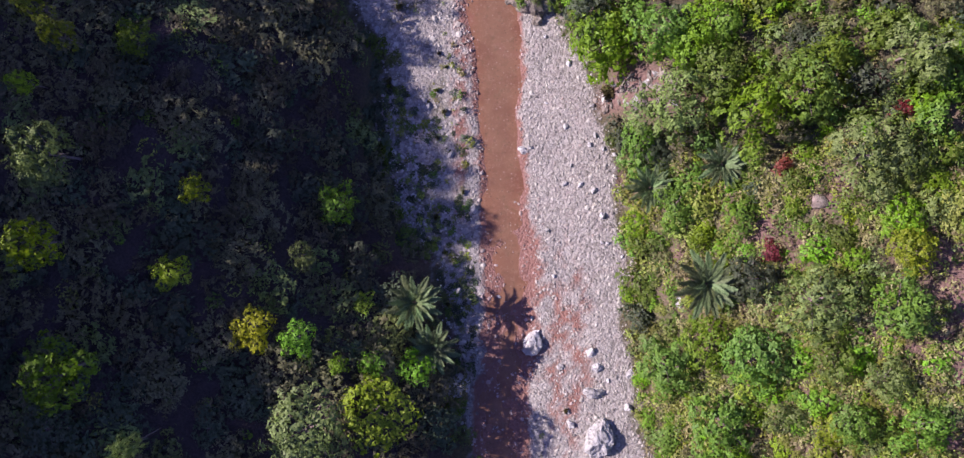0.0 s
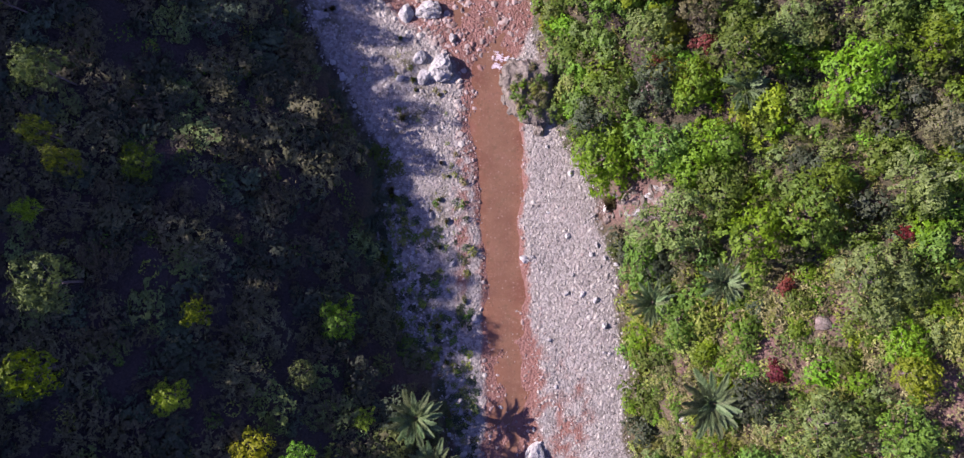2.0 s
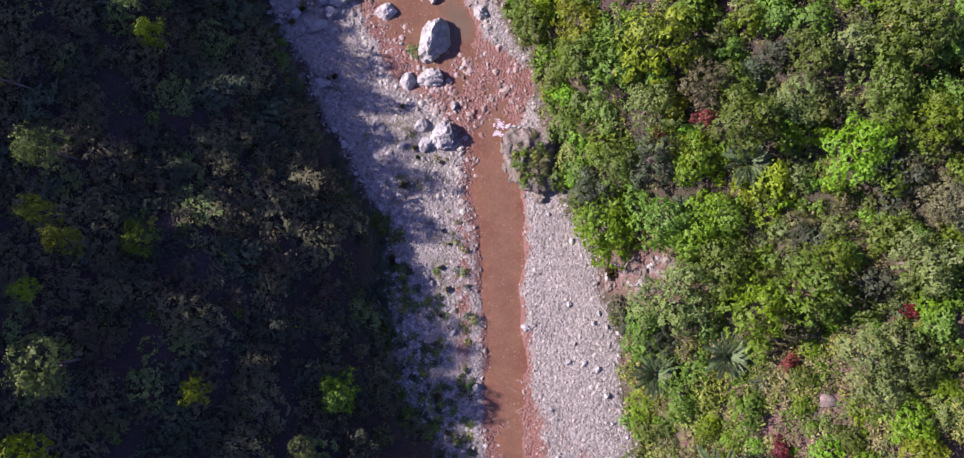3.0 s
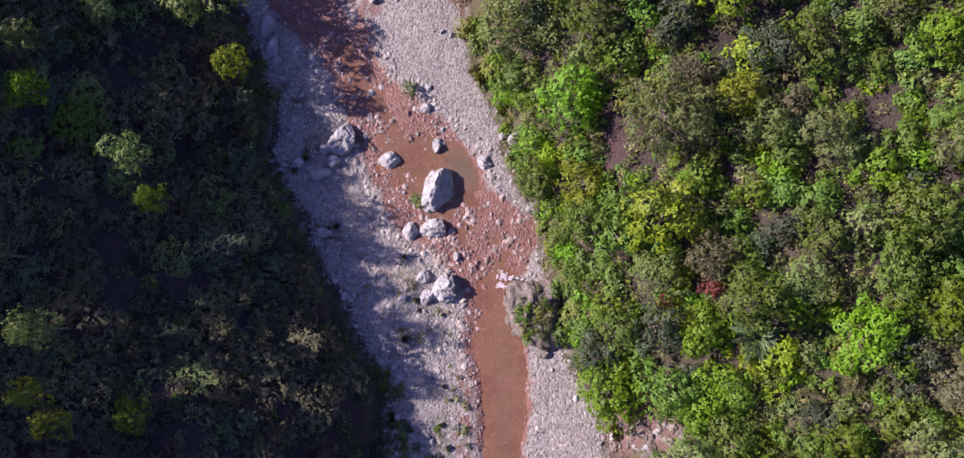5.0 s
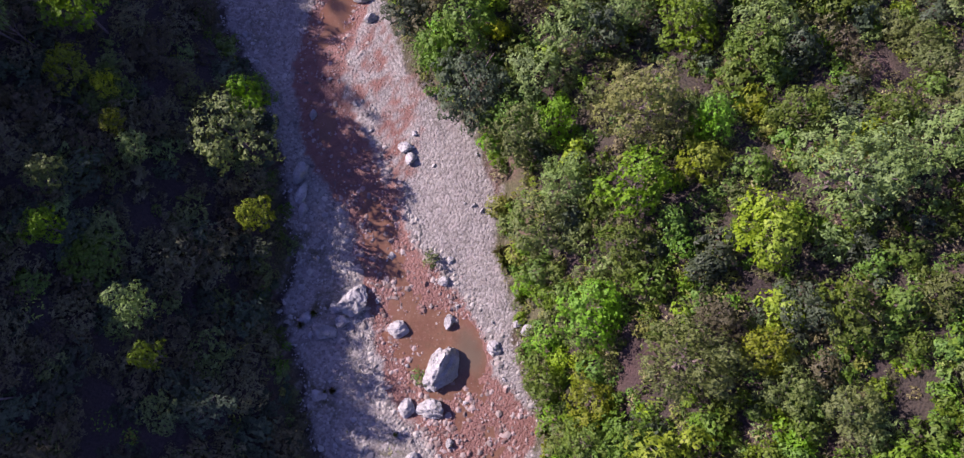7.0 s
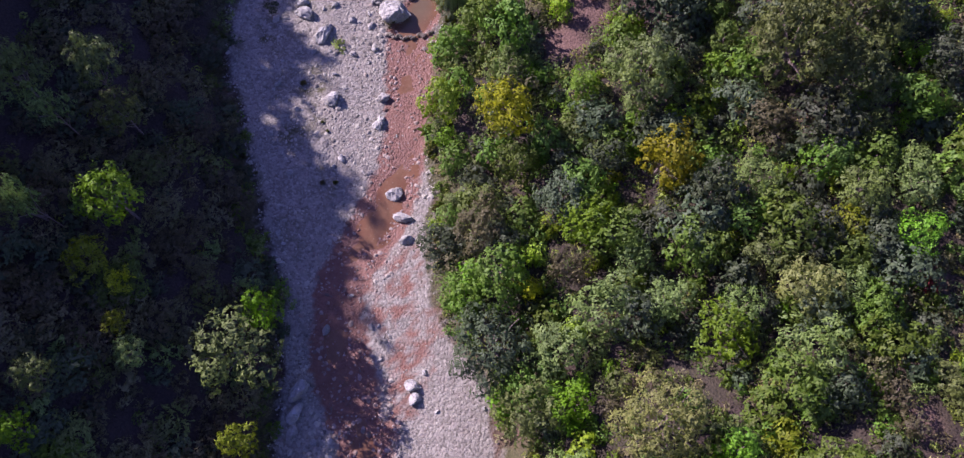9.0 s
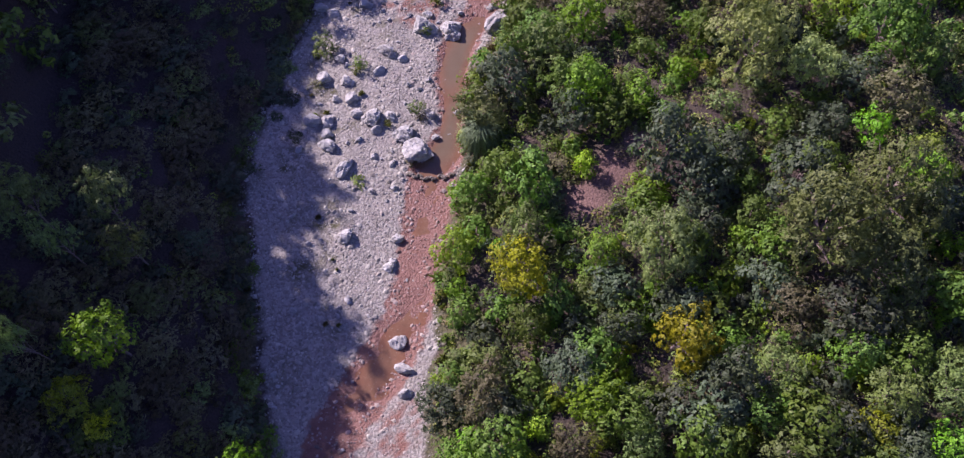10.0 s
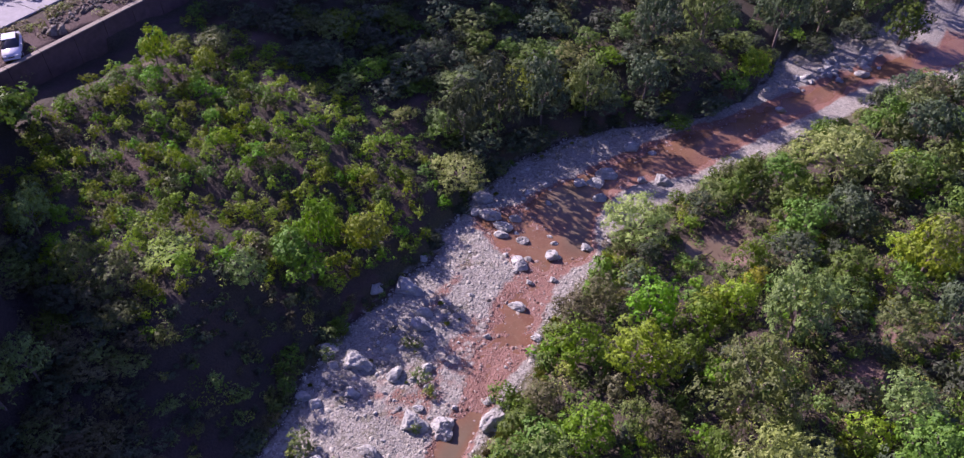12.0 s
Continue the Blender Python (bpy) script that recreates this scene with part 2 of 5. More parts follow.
WATER_RIGHT = [(3, -60), (3, -14.4), (3.2, -8.9), (3.2, -1.1), (2.5, 6.8), (2.5, 14.6), (1.9, 17.6), (3.2, 20.2), (2.4, 22), (-0.2, 23.6),
               (-0.6, 25.4), (-3.6, 28.6), (-6.6, 31.2), (-10.2, 36), (-13.4, 40.2), (-13.6, 44.5), (-13.2, 48), (-14.5, 53.5), (-16.8, 60.8), (-18.8, 66),
               (-20.7, 70.4), (-21.4, 75.2), (-21.7, 78.6), (-21.4, 83.5), (-22.6, 91), (-21.2, 95), (-22.8, 101), (-21.2, 106.5), (-16.6, 111), (-12.8, 119.8)]
WATER_RIGHT_FAR = [(-9, 126.5), (-4.2, 136), (5.5, 146.4), (28, 176), (77, 240)]
# patches of gravel stained by red silt: centre, half width, half length
SILT = [(5.5, -8, 1.9, 7.5), (3.4, -4, 0.8, 6), (-9.3, 37.5, 2.1, 6.5), (-11.8, 42.5, 1.8, 4.5), (-15.8, 57, 1.6, 3.5), (-25.2, 82, 2.0, 6), (-1.5, 20.5, 4.0, 3.0), (-27.5, 74.5, 3.5, 3),
        (-5.5, 27.5, 2.2, 2.5), (-29.0, 97, 2.0, 4), (-30.4, 85.5, 0.8, 4.5), (-26.5, 80, 1.2, 5), (-1.4, 8, 0.7, 9)]
# where the outer hill throws its shade: y along the valley, height of its crest
# the unseen ridge past y 99 is added only to shade the far bank and bed
CREST = [(-60, 36), (-20, 35.2), (0, 33.4), (8, 32.8), (15, 32.4), (24, 32.2), (33, 32.4), (43, 33.0), (50, 31.8), (58, 27.2), (63, 28), (67, 29.3), (71, 32), (75, 31.8), (77.5, 29.5), (78.2, 15), (96.5, 11), (99, 20), (104, 36), (130, 38.5), (160, 38), (400, 30)]
ROAD_LEVEL = 11.5
WALL_A, WALL_B = (-72.9, 78.0), (-72.1, 98.0)


# riffles, where the bed comes up through the water: centre, half width, half length
RIFFLES = [(0.2, 20.6, 3.2, 2.6), (-3.2, 22.0, 1.2, 1.5), (-5.5, 28.6, 2.4, 2.0), (-11.0, 36.5, 2.5, 3.0), (-14.5, 42.0, 1.6, 3.0), (-16.0, 55.0, 1.6, 4.0), (-18.6, 59.0, 1.5, 2.0), (-23.0, 79.5, 1.6, 4.0), (-25.0, 89.5, 2.6, 2.6), (-26.4, 96.9, 1.5, 1.2)]
# standing pools: centre, half width, half length
POOLS = [(1.2, 8.0, 1.6, 7.0), (-1.6, 25.3, 1.4, 1.8), (1.0, 12.5, 1.5, 5.0), (-19.3, 66.0, 1.6, 5.0), (-21.6, 72.0, 1.8, 4.2), (-23.0, 98.0, 2.0, 4.0), (-26, 101, 3, 4)]
# muddy puddle behind the bank: centre and radius
POND = [(-12.2, 99.7, 2.3), (-11.0, 101.5, 1.5)]
# bare ground: centre and radius
BARE = [(9.7, 8.6, 1.5), (8.2, 8.2, 1.1), (25.6, -3, 1.8), (26.3, -7, 1.8), (16.0, 0.2, 1.2), (-7.6, 63.0, 1.7), (-7.0, 65.6, 1.7), (-6.0, 68.4, 1.3), (-12.2, 99.7, 2.5), (-10.8, 101.8, 1.7), (-9.2, 98.9, 1.2), (1.8, 90, 1.6),  (18.65, 1.5, 0.7), (24.5, -1.4, 0.9), (26.6, -9.5, 1.3), (17.6, -0.9, 0.6), (23.2, -6.1, 0.6), (25.0, -11.2, 0.8), (19.7, 2.6, 0.6), (11.9, -1.7, 0.5), (27, 0.5, 1.0), (20.8, -5.6, 0.5), (3, 95.0, 1.4), (18.2, 54.4, 0.9), (18.6, 45.4, 1.1)]
# the earth verge of the terrace
BARE += [(-75.6 + 1.6 * (k % 2), 78.5 + 1.05 * k, 1.6) for k in range(20)]
# the trodden strip along the foot of the road's wall
BARE += [(-70.2 + 0.3 * math.sin(k), 79.0 + 1.4 * k, 0.75) for k in range(14)]


def lines(points, every=0.8, sway=0.25):
    """A bank line: the points joined by a smooth curve that wanders a little."""
    p = np.array(points, float)
    out = []
    for k in range(len(p) - 1):
        a, b, c, d = p[max(k - 1, 0)], p[k], p[k + 1], p[min(k + 2, len(p) - 1)]
        n = max(2, int(np.hypot(*(c - b)) / every))
        for s in np.arange(n) / n:
            out.append(0.5 * (2 * b + (c - a) * s + (2 * a - 5 * b + 4 * c - d) * s * s + (3 * b - a - 3 * c + d) * s ** 3))
    out = np.array(out + [p[-1]])
    k = np.arange(len(out))
    out[:, 0] += sway * (np.sin(k * 0.83) + 0.6 * np.sin(k * 0.37 + 1) + 0.5 * np.sin(k * 1.9))
    return out


def gap(x, y, line):
    """Distance of each place from a line."""
    best = np.full(x.shape, 1e9)
    for (ax, ay), (bx, by) in zip(line[:-1], line[1:]):
        dx, dy = bx - ax, by - ay
        s = np.clip(((x - ax) * dx + (y - ay) * dy) / (dx * dx + dy * dy), 0, 1)
        best = np.minimum(best, (x - ax - s * dx) ** 2 + (y - ay - s * dy) ** 2)
    return np.sqrt(best)


def within(x, y, ring):
    inside = np.zeros(x.shape, bool)
    for (ax, ay), (bx, by) in zip(ring, np.roll(ring, -1, axis=0)):
        if ay != by:
            inside ^= ((ay > y) != (by > y)) & (x < (bx - ax) * (y - ay) / (by - ay) + ax)
    return inside


def ease(v, low, high):
    s = np.clip((v - low) / (high - low), 0, 1)
    return s * s * (3 - 2 * s)


def rough(x, y, size, seed=0.0):
    """Smooth uneven ground from a few crossed waves, about -1 to 1."""
    u, v = x / size + seed, y / size - seed * 1.7
    return (np.sin(u * 1.9 + 1.3 * np.sin(v * 1.1)) * np.cos(v * 2.1 + 0.9 * np.sin(u * 0.7)) + 0.5 * np.sin(u * 4.3 + v * 2.9 + np.sin(v * 3.1)) + 0.3 * np.cos(v * 7.1 - u * 5.3)) / 1.6


bank_l, bank_r = lines(LEFT_BANK), lines(RIGHT_BANK)
edge_l, edge_r = lines(WATER_LEFT + WATER_LEFT_FAR, 0.8, 0.1), lines(WATER_RIGHT + WATER_RIGHT_FAR, 0.8, 0.1)
BED_RING, WATER_RING = np.vstack([bank_l, bank_r[::-1]]), np.vstack([edge_l, edge_r[::-1]])


def land(x, y):
    """Height of the ground, and the masks of bed, water's edge and silt, at each place."""
    x, y = np.atleast_1d(np.asarray(x, float)), np.atleast_1d(np.asarray(y, float))
    dl, dr = gap(x, y, bank_l), gap(x, y, bank_r)
    bed = within(x, y, BED_RING)
    dw = np.minimum(gap(x, y, edge_l), gap(x, y, edge_r))
    shore = np.where(within(x, y, WATER_RING), dw, -dw)
    left = ~bed & (dl < dr)
    # stream bed
    z_bed = 0.07 + 0.22 * ease(-shore, 0.2, 5.0) + 0.05 * rough(x, y, 1.1) + 0.05 * rough(x, y, 2.9, 3.0)
    z_bed = np.where(shore > -0.5, z_bed + 0.07 * rough(x, y, 0.8, 6.0) * ease(shore, 0.2, 1.0) - (0.12 + 0.10 * ease(shore, 0.3, 1.8)) * ease(shore, -0.5, 0.5), z_bed)
    for cx, cy, rx, ry in POOLS:
        z_bed = z_bed - 0.16 * ease(shore, -0.2, 0.6) * np.exp(-(((x - cx) / rx) ** 2 + ((y - cy) / ry) ** 2) ** 2)
    for cx, cy, rx, ry in RIFFLES:
        z_bed = z_bed + (0.11 + 0.05 * rough(x, y, 0.7, 4.0)) * ease(shore, -0.2, 0.5) * np.exp(-(((x - cx) / rx) ** 2 + ((y - cy) / ry) ** 2) ** 2)
    # the shaded hillside, and the lower spur beyond it
    hill = 5.9 * (1 - np.exp(-dl / 7.0)) + 0.175 * dl
    hill *= 0.84 + 0.16 * ease(y, -7, 5)
    hill *= 1 - 0.28 * ease(y, 46, 58)
    spur = (3.6 + 2.6 * ease(y, 61, 67)) * (0.85 * ease(dl, 1.0, 9.5) + 0.15 * (1 - np.exp(-dl / 0.8))) + 0.075 * dl
    low_bank = 3.4 * (1 - np.exp(-dl / 3.0)) + 0.075 * dl + 0.13 * np.maximum(dl - 5, 0)
    spur = spur + (low_bank - spur) * ease(y, 71, 79)
    far = ease(y, 54, 70)
    z_left = 0.25 + hill * (1 - far) + np.minimum(spur, 9.0) * far
    crest = np.interp(y, [c[0] for c in CREST], [c[1] for c in CREST])
    start = np.interp(y, [0, 20, 40, 50, 60, 66, 72, 76, 82, 96, 100], [-28, -29, -37, -42, -48, -56, -65, -70, -90, -90, -73])
    rise = np.clip((start - x) / (34.0 - 12.0 * ease(y, 42, 58)), 0, 1) ** (1.0 - 0.38 * ease(y, 52, 64))
    z_left = np.where(x < start, z_left + (np.maximum(crest, z_left) - z_left) * rise, z_left)
    z_left += 0.35 * rough(x, y, 4.0, 1.0) * ease(dl, 0, 4) + 0.8 * rough(x, y, 13.0, 2.0) * ease(dl, 4, 12)
    # terrace that carries the road, behind its wall
    ax, ay = WALL_A
    bx, by = WALL_B
    n = math.hypot(bx - ax, by - ay)
    behind = -((x - ax) * (by - ay) - (y - ay) * (bx - ax)) / n
    terrace = (behind > -0.05) & (y > 77.8) & (y < 98.5) & left
    z_left = np.where(terrace, ROAD_LEVEL + 0.012 * behind, z_left)
    # the sunny slope
    low = ease(y, 34, 52)
    z_right = 0.25 + (1 - low) * (6.2 * (1 - np.exp(-dr / 6.5)) + 0.17 * dr) + low * (1.6 * (1 - np.exp(-dr / 5.0)) + (0.14 - 0.05 * ease(y, 58, 85)) * dr)
    z_right += 0.3 * rough(x, y, 3.6, 5.0) * ease(dr, 0, 4) + 0.6 * rough(x, y, 11.0, 6.0) * ease(dr, 4, 12)
    for px, py, q in POND:
        z_right = z_right + (0.9 - z_right) * np.exp(-(((x - px) ** 2 + (y - py) ** 2) / (q * 1.25) ** 2) ** 3)
    out = np.where(left, z_left, z_right)
    blend = ease(np.minimum(dl, dr), 0, 1.2)
    z = np.where(bed, z_bed, z_bed * (1 - blend) + out * blend)
    wet = ease(shore + 0.25 * rough(x, y, 0.9, 2.0), -0.45, 0.2)
    for cx, cy, rx, ry in SILT:
        wet = np.maximum(wet, (0.3 + 0.5 * ease(rough(x, y, 0.9, 2.5), -0.3, 0.3)) * np.exp(-(((x - cx) / rx) ** 2 + ((y - cy) / ry) ** 2) ** 2))
    mask = np.where(bed, ease(np.minimum(dl, dr), -0.3, 1.2), 0.5 * (1 - ease(np.minimum(dl, dr), 0, 1.0)))
    return z, mask, wet, shore, dl, dr, bed, left



# ---- building blocks ----
def mesh_of(name, verts, faces, material, smooth=False):
    """A mesh from arrays, or from lists, of vertices and faces."""
    me = bpy.data.meshes.new(name)
    if isinstance(faces, np.ndarray):
        n, k = faces.shape
        me.vertices.add(len(verts))
        me.vertices.foreach_set("co", np.asarray(verts, np.float32).ravel())
        me.loops.add(n * k)
        me.loops.foreach_set("vertex_index", faces.astype(np.int32).ravel())
        me.polygons.add(n)
        me.polygons.foreach_set("loop_start", np.arange(0, n * k, k, dtype=np.int32))
        me.update(calc_edges=True)
    else:
        me.from_pydata([tuple(map(float, v)) for v in verts], [], [tuple(map(int, f)) for f in faces])
    for one in material if isinstance(material, list) else [material]:
        me.materials.append(one)
    me.polygons.foreach_set("use_smooth", [smooth] * len(me.polygons))
    me.update()
    return me


def scores(me, name, values):
    me.attributes.new(name, "FLOAT", "POINT").data.foreach_set("value", np.asarray(values, np.float32))


def part(name, me, parent, label="", m=None):
    """A mesh object under a thing."""
    ob = new(name, me)
    ob.parent = parent
    if m is not None:
        ob.matrix_basis = m
    return tagged(ob, label)


def mesh_from(bm, name, material, smooth=False):
    me = bpy.data.meshes.new(name)
    bm.to_mesh(me)
    bm.free()
    me.materials.append(material)
    if smooth:
        me.polygons.foreach_set("use_smooth", [True] * len(me.polygons))
    return me


def tube(verts, faces, path, radii, sides=5):
    """Adds a tapered limb along a path to the lists."""
    first = len(verts)
    for k, p in enumerate(path):
        d = Vector(path[min(k + 1, len(path) - 1)]) - Vector(path[max(k - 1, 0)])
        q = d.to_track_quat("Z", "Y")
        for s in range(sides):
            a = 2 * math.pi * s / sides
            verts.append(Vector(p) + q @ Vector((radii[k] * math.cos(a), radii[k] * math.sin(a), 0)))
    for k in range(len(path) - 1):
        for s in range(sides):
            a, b = first + k * sides + s, first + k * sides + (s + 1) % sides
            faces.append((a, b, b + sides, a + sides))
    faces.append(tuple(first + (len(path) - 1) * sides + s for s in range(sides)))


# ---- ground ----
def spaced(low, high, step, reach):
    """Even steps in the middle, wider and wider ones out to the horizon."""
    mid = list(np.arange(low, high + step / 2, step))
    out, w, a, b = [], step, low, high
    lo, hi = [], []
    while b < reach or a > -reach:
        w *= 1.22
        a, b = a - w, b + w
        lo.append(a), hi.append(b)
    return np.array(lo[::-1] + mid + hi)


gx, gy = spaced(-86.0, 32.0, 0.8, 1500), spaced(-20.0, 128.0, 0.55, 1500)
gx = np.sort(np.concatenate([gx, gx[(gx > -38.5) & (gx < 14)] + 0.4]))
GX, GY = np.meshgrid(gx, gy)
X, Y = GX.ravel(), GY.ravel()
Z, BED, WET, SHORE, DL, DR, INBED, ONLEFT = land(X, Y)
Z = np.where((np.abs(X) > 140) | (Y > 230) | (Y < -80), np.minimum(Z, 30) + 6 * rough(X, Y, 70.0), Z)
nx = len(gx)
HEIGHTS = Z.reshape(len(gy), nx)


def ground_at(x, y):
    """Height of the ground sheet at a place."""
    i, j = int(np.searchsorted(gx, x)) - 1, int(np.searchsorted(gy, y)) - 1
    u, v = (x - gx[i]) / (gx[i + 1] - gx[i]), (y - gy[j]) / (gy[j + 1] - gy[j])
    a, b = HEIGHTS[j, i:i + 2], HEIGHTS[j + 1, i:i + 2]
    return float((a[0] * (1 - u) + a[1] * u) * (1 - v) + (b[0] * (1 - u) + b[1] * u) * v)


cells = (np.arange(len(gy) - 1)[:, None] * nx + np.arange(nx - 1)[None, :]).ravel()
quads = np.stack([cells, cells + 1, cells + nx + 1, cells + nx], 1)
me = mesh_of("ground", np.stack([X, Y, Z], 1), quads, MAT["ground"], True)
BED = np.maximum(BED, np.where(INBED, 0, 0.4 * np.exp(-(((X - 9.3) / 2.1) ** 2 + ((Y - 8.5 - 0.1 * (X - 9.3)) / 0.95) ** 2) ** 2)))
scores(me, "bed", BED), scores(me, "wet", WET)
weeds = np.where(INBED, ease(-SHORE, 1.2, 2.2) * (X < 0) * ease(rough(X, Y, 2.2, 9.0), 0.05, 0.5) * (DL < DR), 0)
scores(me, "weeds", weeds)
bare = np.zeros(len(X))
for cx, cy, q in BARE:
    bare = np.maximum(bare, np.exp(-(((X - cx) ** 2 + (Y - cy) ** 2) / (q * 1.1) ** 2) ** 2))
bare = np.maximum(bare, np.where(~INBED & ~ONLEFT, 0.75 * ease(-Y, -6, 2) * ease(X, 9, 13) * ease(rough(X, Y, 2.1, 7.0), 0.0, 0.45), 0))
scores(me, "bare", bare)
# dark litter plus painted shade: the hillside, and under the sunny slope's trees
scores(me, "litter_shade", np.where(ONLEFT, 0.9 * ease(DL, 0.2, 1.5) * (1 - 0.3 * ease(Y, 62, 76)), 0.92 * ease(DR, 1.0, 3.0) * ease(Y, 5, 20) * (0.8 + 0.2 * rough(X, Y, 3.0, 4.0)) * (1 - bare)))
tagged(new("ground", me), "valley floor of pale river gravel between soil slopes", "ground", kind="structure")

wet_cells = (SHORE[quads] > -1.1).any(1) & (Y[quads[:, 0]] > -62) & (Y[quads[:, 0]] < 240)
used, flat = np.unique(quads[wet_cells], return_inverse=True)
me = mesh_of("water", np.stack([X[used], Y[used], np.full(len(used), -0.075)], 1), flat.reshape(-1, 4), MAT["water"], True)
deep = 0.25 * ease(SHORE[used], 0.4, 1.6)
for cx, cy, rx, ry in POOLS:
    deep = np.maximum(deep, (0.3 if cy < 20 else 1.0) * ease(SHORE[used], 0.0, 0.8) * np.exp(-(((X[used] - cx) / rx) ** 2 + ((Y[used] - cy) / ry) ** 2) ** 2))
scores(me, "deep", deep)
tagged(new("water", me), "shallow reddish brown silty stream water over gravel", "water", kind="structure")


# ---- stones ----
def pebble_shape(r):
    """A blunt stone of twenty faces: verts and faces."""
    bm = bmesh.new()
    bmesh.ops.create_icosphere(bm, subdivisions=1, radius=1.0)
    v = np.array([p.co for p in bm.verts])
    f = np.array([[q.index for q in g.verts] for g in bm.faces])
    bm.free()
    v *= r.uniform(0.72, 1.12, (len(v), 1))
    v[:, 2] = np.where(v[:, 2] < -0.4, -0.4, v[:, 2])
    return v, f


def low_shape(r):
    v = np.array([(1, 0, 0), (0.2, 1, 0), (-1, 0.3, 0), (-0.2, -1, 0), (0.1, 0.1, 0.9), (-0.5, -0.2, 0.75)], float)
    f = np.array([(0, 1, 4), (1, 2, 5), (1, 5, 4), (2, 3, 5), (3, 0, 4), (3, 4, 5)])
    return v * r.uniform(0.8, 1.2, (6, 1)), f


def strew(x, y, size, shapes, name, label):
    """Joins many small stones into one mesh of kind stuff."""
    z, _, wet, shore, *_ = land(x, y)
    vs, fs, ws, n = [], [], [], 0
    for k in range(len(x)):
        v, f = shapes[k % len(shapes)]
        a = rng.uniform(0, 6.28)
        s = size[k] * rng.uniform(0.7, 1.3, 3) * (1, 1, 0.55)
        p = v * s
        p = np.stack([p[:, 0] * math.cos(a) - p[:, 1] * math.sin(a), p[:, 0] * math.sin(a) + p[:, 1] * math.cos(a), p[:, 2]], 1) + (x[k], y[k], z[k] - 0.08 * size[k])
        vs.append(p), fs.append(f + n), ws.append(np.full(len(p), wet[k] * (rng.uniform(0.35, 1.0) if shore[k] > -0.4 else rng.uniform(0.0, 0.8))))
        n += len(p)
    me = mesh_of(name, np.vstack(vs), np.vstack(fs), MAT["stones"])
    scores(me, "wet", np.clip(np.concatenate(ws), 0, 1))
    return tagged(new(name, me), label, "stones", kind="stuff")


def bed_places(n, low, high, keep):
    """Random places on the stream bed between two y, thinned by keep(x, y, shore)."""
    x, y = rng.uniform(-38, 12, n), rng.uniform(low, high, n)
    _, _, _, shore, dl, dr, bed, left = land(x, y)
    ok = bed & keep(x, y, shore, dl, dr)
    return x[ok], y[ok]


small = [low_shape(rng) for _ in range(14)]
blunt = [pebble_shape(rng) for _ in range(14)]
x, y = bed_places(135000, -18, 125, lambda x, y, s, dl, dr: (rng.uniform(size=len(x)) < np.where(s > 0, 0.5, np.where((y > 27) & (y < 50) & (dr < dl), 0.3, 0.9))))
strew(x, y, (0.045 + 0.075 * rng.random(len(x)) ** 2) * np.where((y > 27) & (y < 50) & (x > np.interp(y, [27, 50], [-6, -15])), 0.7, 1.0), small, "gravel", "fine pale grey river gravel strewn over the bed")
x, y = bed_places(56000, -18, 125, lambda x, y, s, dl, dr: (rng.uniform(size=len(x)) < np.where(s > 0, 0.36, np.where(dl < dr, 0.6, np.where((y > 26) & (y < 52), 0.05, 0.55))) * (0.45 + 0.55 * (rough(x, y, 2.6, 4.0) > 0.05))))
strew(x, y, (0.07 + 0.14 * rng.random(len(x)) ** 3) * np.where(x < np.interp(y, [-20, 20, 45, 65], [1, -2, -14, -22]), 1.15, 0.85), blunt, "cobbles", "rounded pale grey cobbles along the stream")

x, y = bed_places(9000, -18, 4, lambda x, y, s, dl, dr: (x > 3.2) & (rng.uniform(size=len(x)) < np.where(rough(x, y, 1.3, 2.0) > 0.0, 0.9, 0.25)))
strew(x, y, 0.06 + 0.10 * rng.random(len(x)) ** 2.5, blunt, "cobbles", "angular pale stones with wet red silt between them")
x, y = bed_places(26000, 26, 104, lambda x, y, s, dl, dr: (s > np.where(y < 50, -1.2, -2.4)) & (s < 0.8) & (rng.uniform(size=len(x)) < np.where(rough(x, y, 1.5, 7.0) > 0.0, 0.85, 0.12)))
strew(x, y, 0.07 + 0.16 * rng.random(len(x)) ** 2.2, blunt, "cobbles", "red silt-stained stones along the shallow stream")
x, y = bed_places(22000, 14, 34, lambda x, y, s, dl, dr: (s > -0.8) & ~((np.abs(x - 1.2) < 1.6) & (y < 17.2)) & (np.hypot((x + 1.6) / 1.6, (y - 25.3) / 2.2) > 1) & (rng.uniform(size=len(x)) < np.where(rough(x, y, 1.2, 3.0) > 0.1, 0.9, 0.1)))
strew(x, y, 0.08 + 0.17 * rng.random(len(x)) ** 2.4, blunt, "cobbles", "red silt-stained stones standing in the shallows")


